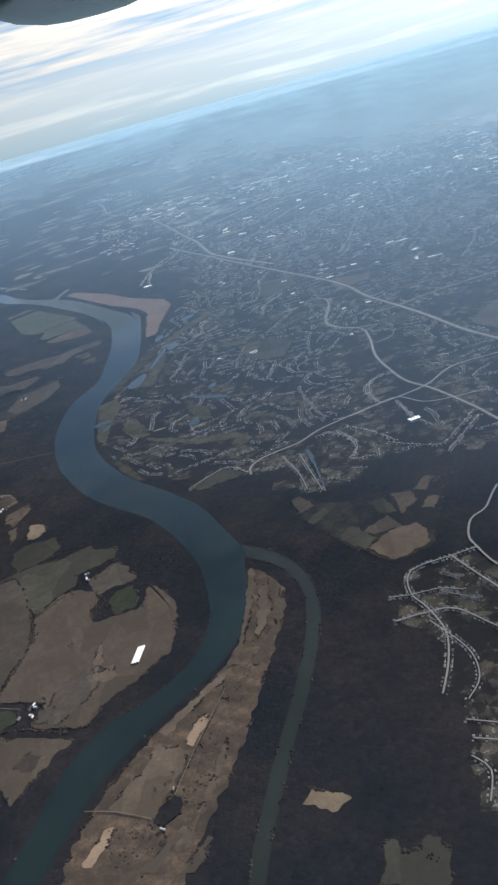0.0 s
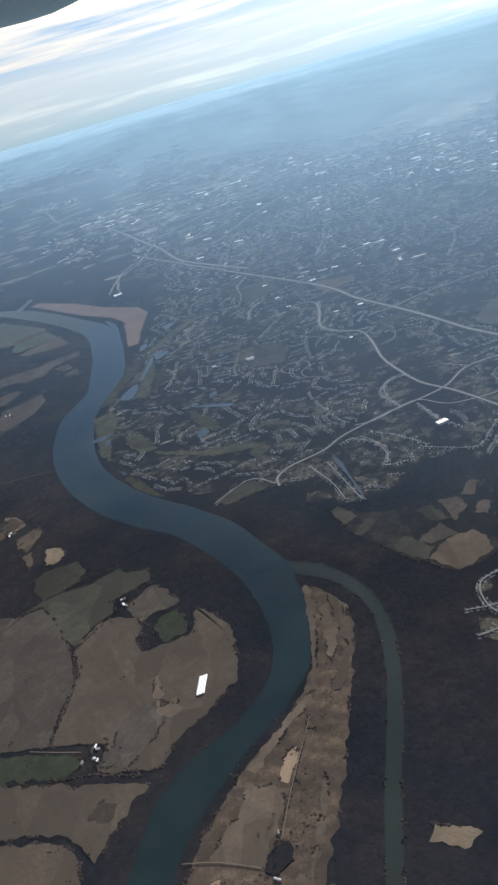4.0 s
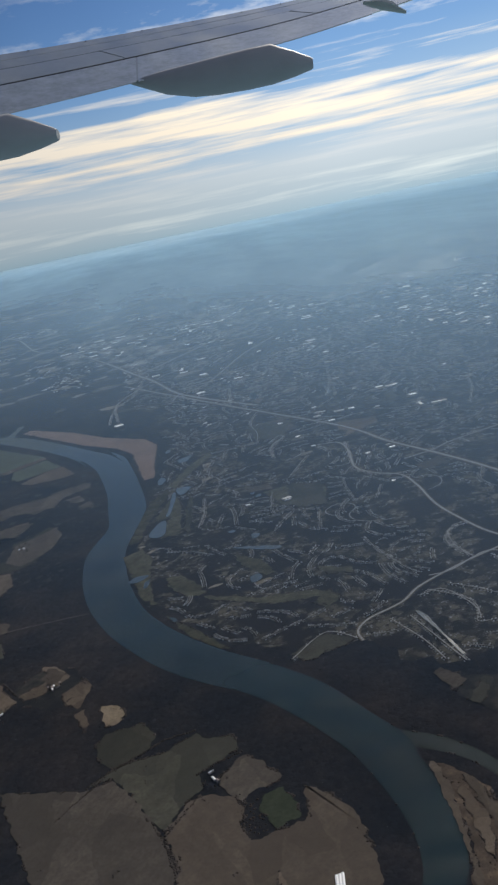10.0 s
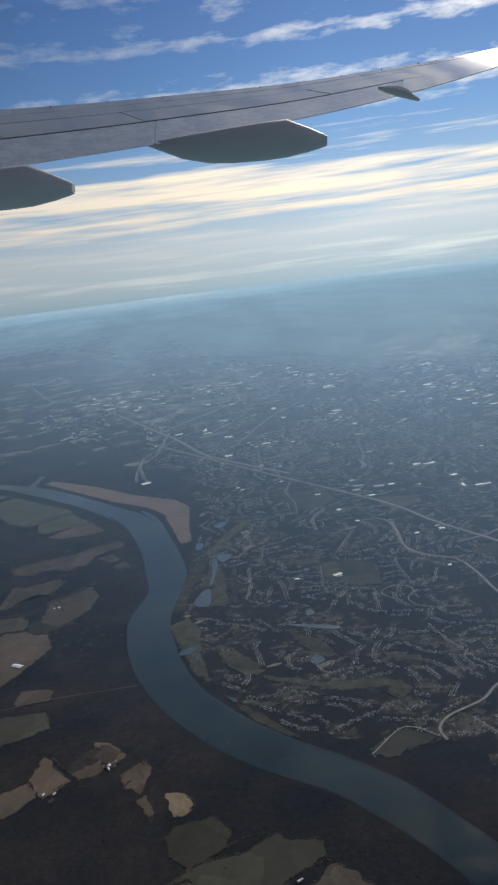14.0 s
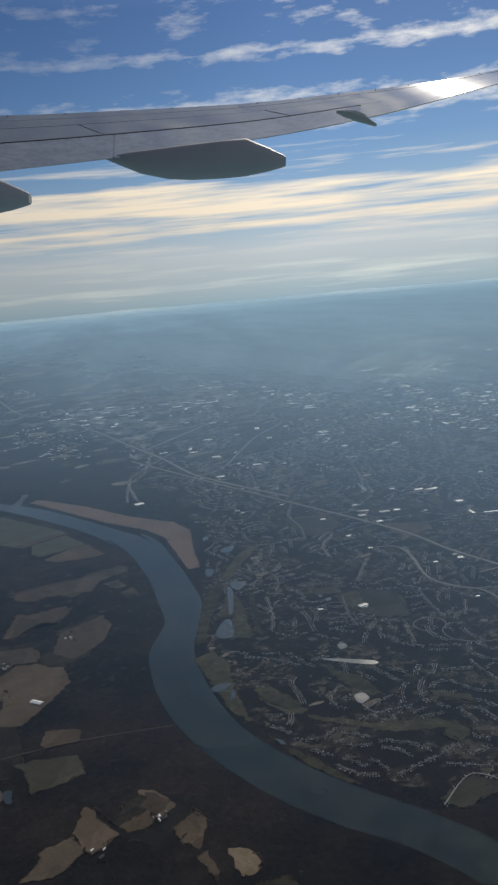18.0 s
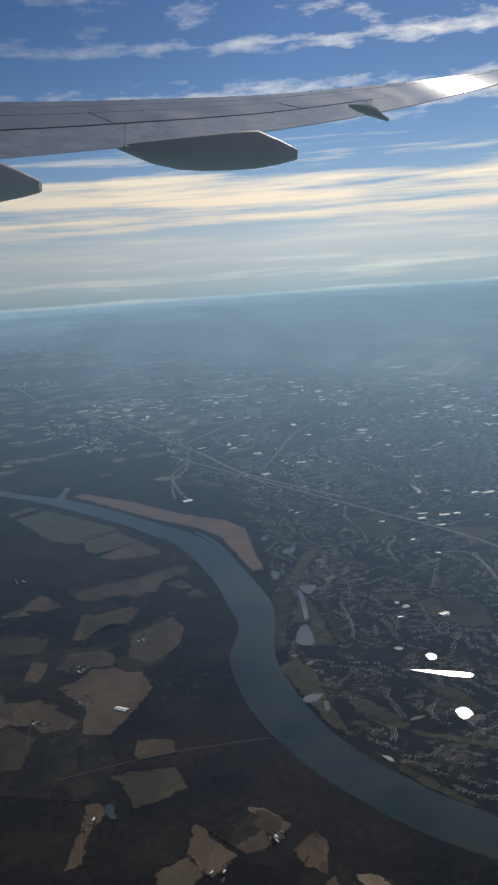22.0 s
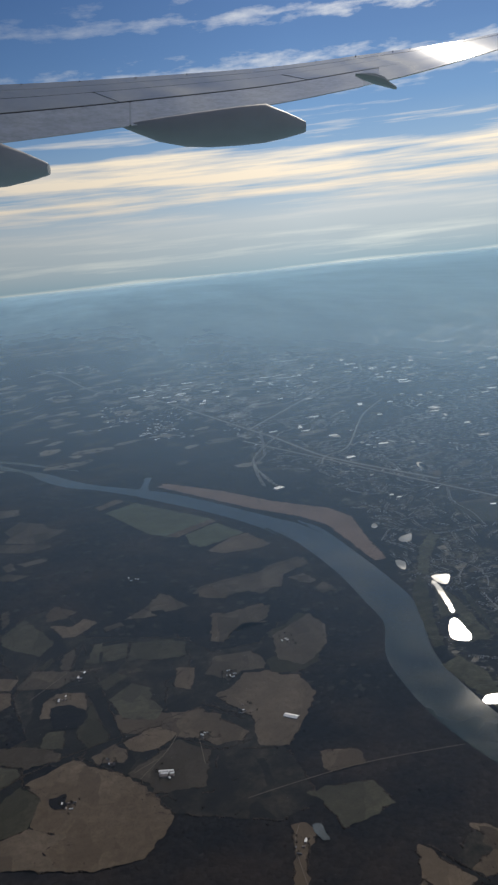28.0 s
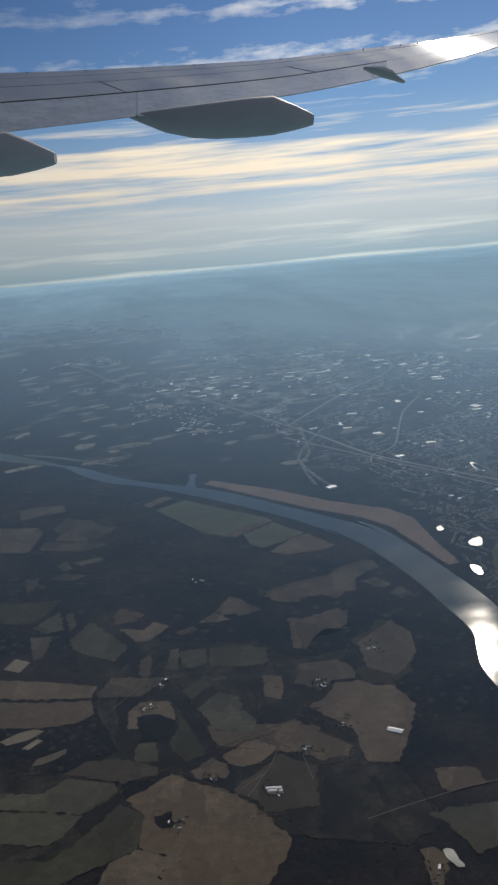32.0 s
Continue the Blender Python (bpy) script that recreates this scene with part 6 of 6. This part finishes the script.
# ---- haze ----
# flat sheets in place of hazy air: haze painted as opacity and tint
def haze_layer():
    m = bpy.data.materials.new("haze")
    m.use_nodes = True
    n, l, add = nodes_of(m.node_tree)
    n.clear()
    geo = add("ShaderNodeNewGeometry")
    sep = add("ShaderNodeSeparateXYZ")
    l.new(geo.outputs["Position"], sep.inputs[0])
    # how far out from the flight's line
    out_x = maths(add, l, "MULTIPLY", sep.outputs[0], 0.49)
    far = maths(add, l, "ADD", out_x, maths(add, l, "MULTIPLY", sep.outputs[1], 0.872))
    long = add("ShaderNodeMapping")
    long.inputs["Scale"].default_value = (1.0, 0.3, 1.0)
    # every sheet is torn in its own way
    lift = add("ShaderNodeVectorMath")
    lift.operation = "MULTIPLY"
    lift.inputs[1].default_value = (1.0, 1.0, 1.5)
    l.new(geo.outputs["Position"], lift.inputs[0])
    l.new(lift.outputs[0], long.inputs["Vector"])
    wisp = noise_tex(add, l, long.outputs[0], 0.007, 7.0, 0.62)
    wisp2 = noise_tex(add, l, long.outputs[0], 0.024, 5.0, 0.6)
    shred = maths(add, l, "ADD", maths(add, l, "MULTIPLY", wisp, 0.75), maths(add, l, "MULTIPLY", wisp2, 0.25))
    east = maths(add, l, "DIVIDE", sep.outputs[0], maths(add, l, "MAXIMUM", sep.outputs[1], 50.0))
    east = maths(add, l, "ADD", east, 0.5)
    # distance haze put into the opacity, rising outward from HAZE_START
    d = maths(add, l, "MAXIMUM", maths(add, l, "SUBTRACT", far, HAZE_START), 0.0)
    # ease the painted build-up off far out, so land still shows through
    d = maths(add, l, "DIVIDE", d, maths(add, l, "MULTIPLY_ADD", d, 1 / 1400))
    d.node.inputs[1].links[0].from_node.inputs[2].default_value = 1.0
    # opacity raised to the east, standing in for the brighter veil sunward
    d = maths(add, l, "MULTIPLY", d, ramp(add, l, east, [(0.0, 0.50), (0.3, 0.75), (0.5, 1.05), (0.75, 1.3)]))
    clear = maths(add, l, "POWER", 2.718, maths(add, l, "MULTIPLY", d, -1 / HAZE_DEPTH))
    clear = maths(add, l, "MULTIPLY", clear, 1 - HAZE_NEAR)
    # torn banks painted in from noise, scaled by distance and bearing
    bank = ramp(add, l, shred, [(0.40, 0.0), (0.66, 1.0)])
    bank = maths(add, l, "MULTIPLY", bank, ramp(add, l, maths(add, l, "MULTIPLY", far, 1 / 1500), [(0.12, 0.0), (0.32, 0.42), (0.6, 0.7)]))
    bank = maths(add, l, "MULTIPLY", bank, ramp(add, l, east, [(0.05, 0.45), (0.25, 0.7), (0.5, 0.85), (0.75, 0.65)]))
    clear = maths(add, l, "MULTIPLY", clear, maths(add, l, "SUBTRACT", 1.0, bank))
    # each sheet takes its share of the painted opacity
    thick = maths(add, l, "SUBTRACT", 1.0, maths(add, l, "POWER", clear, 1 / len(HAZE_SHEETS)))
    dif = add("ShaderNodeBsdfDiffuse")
    # haze tint painted by distance, bluer where thin
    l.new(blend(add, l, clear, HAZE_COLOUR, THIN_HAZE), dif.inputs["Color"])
    # light comes through the haze as well as off it
    below = add("ShaderNodeBsdfTranslucent")
    below.inputs["Color"].default_value = (0.32, 0.35, 0.29, 1)
    both = add("ShaderNodeAddShader")
    l.new(dif.outputs[0], both.inputs[0])
    l.new(below.outputs[0], both.inputs[1])
    tr = add("ShaderNodeBsdfTransparent")
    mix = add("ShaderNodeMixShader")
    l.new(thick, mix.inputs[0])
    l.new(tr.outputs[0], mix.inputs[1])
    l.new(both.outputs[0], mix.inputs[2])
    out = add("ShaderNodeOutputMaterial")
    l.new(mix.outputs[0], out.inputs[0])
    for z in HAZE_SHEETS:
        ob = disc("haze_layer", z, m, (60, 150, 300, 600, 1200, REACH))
        tagged(ob, "flat sheet painted with blue-grey distance haze, more opaque farther out", "haze", kind="stuff")


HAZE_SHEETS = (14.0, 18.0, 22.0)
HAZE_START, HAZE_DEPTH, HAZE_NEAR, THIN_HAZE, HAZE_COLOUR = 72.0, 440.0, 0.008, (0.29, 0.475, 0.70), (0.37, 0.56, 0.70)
haze_layer()


# ---- the aircraft's wing, as it stands over the horizon for most of the flight ----
WING = Matrix.Translation((-91.8, 51.6, 78.6)) @ Matrix.Rotation(radians(-0.7), 4, "Z") @ pose(0, 0, 0, 77.15, 5.76, -10.62) @ pose(0, 0, 0, 0.8, 0, 0)
SPREAD = 1 / 1523.0
M_SKIN = surface("wing_paint", (0.27, 0.272, 0.245), rough=0.06, spots=((0.004, 0.2), (0.03, 0.15)), spec=0.6)
M_PANEL = surface("wing_panel_paint", (0.28, 0.282, 0.255), rough=0.06, spots=((0.006, 0.15), (0.05, 0.1)), objects=0.06, spec=0.6)
M_FLAP = surface("scuffed_flap_paint", (0.25, 0.252, 0.23), rough=0.10, spots=((0.012, 0.5), (0.05, 0.4)), spec=0.6, dark=(0.42, 0.43, 0.42))
M_FAIRING = surface("fairing_paint", (0.27, 0.265, 0.26), rough=0.6, spots=((0.01, 0.12),), spec=0.3)
M_SEAL = surface("rubber_seal", (0.05, 0.05, 0.055), rough=0.6)
LEAD = ((-420, 190), (0, 176), (200, 165), (440, 148), (600, 128), (740, 109), (882, 82), (1040, 46), (1180, 8))
TRAIL = ((-420, 326), (0, 273), (180, 250), (440, 213), (610, 180), (700, 160), (882, 108), (1040, 62), (1180, 16))
DEPTH = ((-420, 2450), (0, 2900), (441, 3350), (882, 3850), (1180, 4150))


def along(table, x):
    return float(np.interp(x, [p[0] for p in table], [p[1] for p in table]))


def wing_point(x, y, d):
    return ((x - 441) * SPREAD * d, (784 - y) * SPREAD * d, -d)


def chord_point(x, s, lift=0.0):
    """A place on the upper skin: x along the span, s from the leading edge (0) to the trailing edge (1)."""
    d = along(DEPTH, x)
    y0, y1 = along(LEAD_S, x), along(TRAIL_S, x)
    bow = math.sin(math.pi * min(s, 1.0)) * (y1 - y0) * 0.05
    return wing_point(x, y0 + (y1 - y0) * s - bow - lift, d * (1.17 - 0.17 * s))


LEAD_S = [tuple(p) for p in spline(LEAD, 40)]
TRAIL_S = [tuple(p) for p in spline(TRAIL, 40)]


def loft(rows, closed=True, caps=True):
    n = len(rows[0])
    v = [p for r in rows for p in r]
    f = []
    for i in range(len(rows) - 1):
        for j in range(n if closed else n - 1):
            k = (j + 1) % n
            f.append((i * n + j, i * n + k, (i + 1) * n + k, (i + 1) * n + j))
    if caps:
        f += [tuple(range(n))[::-1], tuple((len(rows) - 1) * n + j for j in range(n))]
    return v, f


def wing_part(name, rows, material, label="", smooth=True, parent=None):
    v, f = loft(rows)
    ob = mesh_object(name, v, f, material, parent or wing, label)
    bm = bmesh.new()
    bm.from_mesh(ob.data)
    bmesh.ops.recalc_face_normals(bm, faces=bm.faces[:])
    for q in bm.faces:
        q.smooth = smooth and len(q.verts) == 4
    for ed in bm.edges:
        if len(ed.link_faces) == 2 and ed.calc_face_angle(0) > 0.6:
            ed.smooth = False
    bm.to_mesh(ob.data)
    bm.free()
    return ob


wing = new("aircraft_wing")
wing.matrix_world = WING
tagged(wing, "grey metal airliner wing with flaps and track fairings against the sky", "wing")

rows = []
for x in np.linspace(-420, 1180, 60):
    up = [chord_point(x, s) for s in (0.0, 0.03, 0.1, 0.25, 0.45, 0.62, 0.8, 0.92, 1.0)]
    d, y0, y1 = along(DEPTH, x), along(LEAD_S, x), along(TRAIL_S, x)
    th = (y1 - y0)
    low = [wing_point(x, y0 + th * s + th * k, d * (1.17 - 0.17 * s)) for s, k in ((0.97, 0.06), (0.75, 0.10), (0.45, 0.14), (0.2, 0.12), (0.05, 0.05))]
    rows.append(up + low)
wing_part("wing_skin", rows, M_SKIN)


def panel(name, x0, x1, s0, s1, material, lift, label="", slant=0.0, parent=None):
    rows = []
    for u in np.linspace(0, 1, max(3, int((x1 - x0) / 40))):
        top = []
        for s in np.linspace(s0, s1, 6):
            x = x0 + (x1 - x0) * u + slant * (s - s0) / (s1 - s0)
            top.append((x, s))
        rows.append([chord_point(x, s, lift) for x, s in top] + [chord_point(x, s, -0.6) for x, s in top[::-1]])
    return wing_part(name, rows, material, label, True, parent)


edges = (-380, -120, 137, 470, 640)
panel("seal_strip", -400, 612, 0.555, 0.575, M_SEAL, 0.5, "dark seal between spoilers and flap")
panel("seal_strip", -400, 640, 0.285, 0.295, M_SEAL, 0.35)
for x0, x1 in zip(edges, edges[1:]):
    panel("spoiler", x0 + 2, x1 - 2, 0.30, 0.55, M_PANEL, 0.9, slant=44)
panel("flap", -400, 200, 0.58, 1.03, M_FLAP, 1.0, "scuffed grey flap")
panel("flap", 203, 612, 0.58, 1.03, M_FLAP, 1.0, "scuffed grey flap")
panel("aileron", 640, 1080, 0.55, 1.0, M_PANEL, 0.8)
for x0, x1 in ((-400, -60), (-57, 180), (183, 420), (423, 640), (643, 860), (863, 1060)):
    panel("slat", x0, x1, 0.0, 0.12, M_PANEL, 0.35)
# vortex generators along the leading edge
for x in (10, 113, 213, 303, 388, 455, 530, 600, 665, 695, 724, 790, 850):
    c = chord_point(x, 0.02, 0)
    bm = bmesh.new()
    bmesh.ops.create_cube(bm, size=1.0, matrix=Matrix.Translation((c[0], c[1] + 1.5, c[2])) @ Matrix.Diagonal((3.0, 4.0, 12.0, 1)))
    bmesh.ops.bevel(bm, geom=bm.edges[:], offset=0.6, segments=1, affect="EDGES")
    part("vortex_generator", bm, M_SEAL, wing)


def fairing(x0, y0, k, d, label):
    """A canoe-shaped flap track fairing from its nose under the wing to its cut-off tail."""
    rows = []
    for u, top, bot, half in ((0.0, 0, 2, 2), (0.08, -4, 11, 12), (0.2, -10, 25, 20), (0.35, -16, 33, 27), (0.48, -22, 34, 28), (0.65, -30, 31, 27), (0.78, -35, 27, 24), (0.90, -20, 19, 17), (0.985, -8, 12, 9), (1.0, -5, 10, 7)):
        x, row = x0 + 325 * k * u, []
        cy, hy = y0 + k * (top + bot) / 2, k * (bot - top) / 2
        dd = d * (1.0 - 0.05 * u)
        for a in range(16):
            c, s = math.cos(a * math.pi / 8), math.sin(a * math.pi / 8)
            # a ridge on top, a rounded keel below
            w = abs(c) ** 0.7 * (1 if c > 0 else -1)
            hgt = abs(s) ** (1.15 if s > 0 else 0.8) * (1 if s > 0 else -1)
            p = wing_point(x, cy - hy * hgt, dd)
            row.append((p[0], p[1], p[2] + w * half * k * 2.6))
        rows.append(row)
    return wing_part("flap_fairing", rows, M_FAIRING, label)


fairing(185, 249, 1.0, 3150, "dark grey canoe-shaped flap track fairing")
fairing(-308, 322, 1.12, 2750, "dark grey canoe-shaped flap track fairing")
# the small outboard fairing with its crooked tail
rows = []
for x, y, h, b in ((598, 161, 1, 4), (612, 164, 5, 8), (632, 168, 9, 9), (648, 173, 8, 8), (658, 179, 4.5, 6), (667, 183, 3, 4), (670, 184, 2, 3)):
    p = wing_point(x, y, 3420)
    rows.append([(p[0], p[1] + h * 2.2 * math.sin(a * math.pi / 4), p[2] + b * 3 * math.cos(a * math.pi / 4)) for a in range(8)])
wing_part("hinge_fairing", rows, M_PANEL, "small pointed hinge fairing")
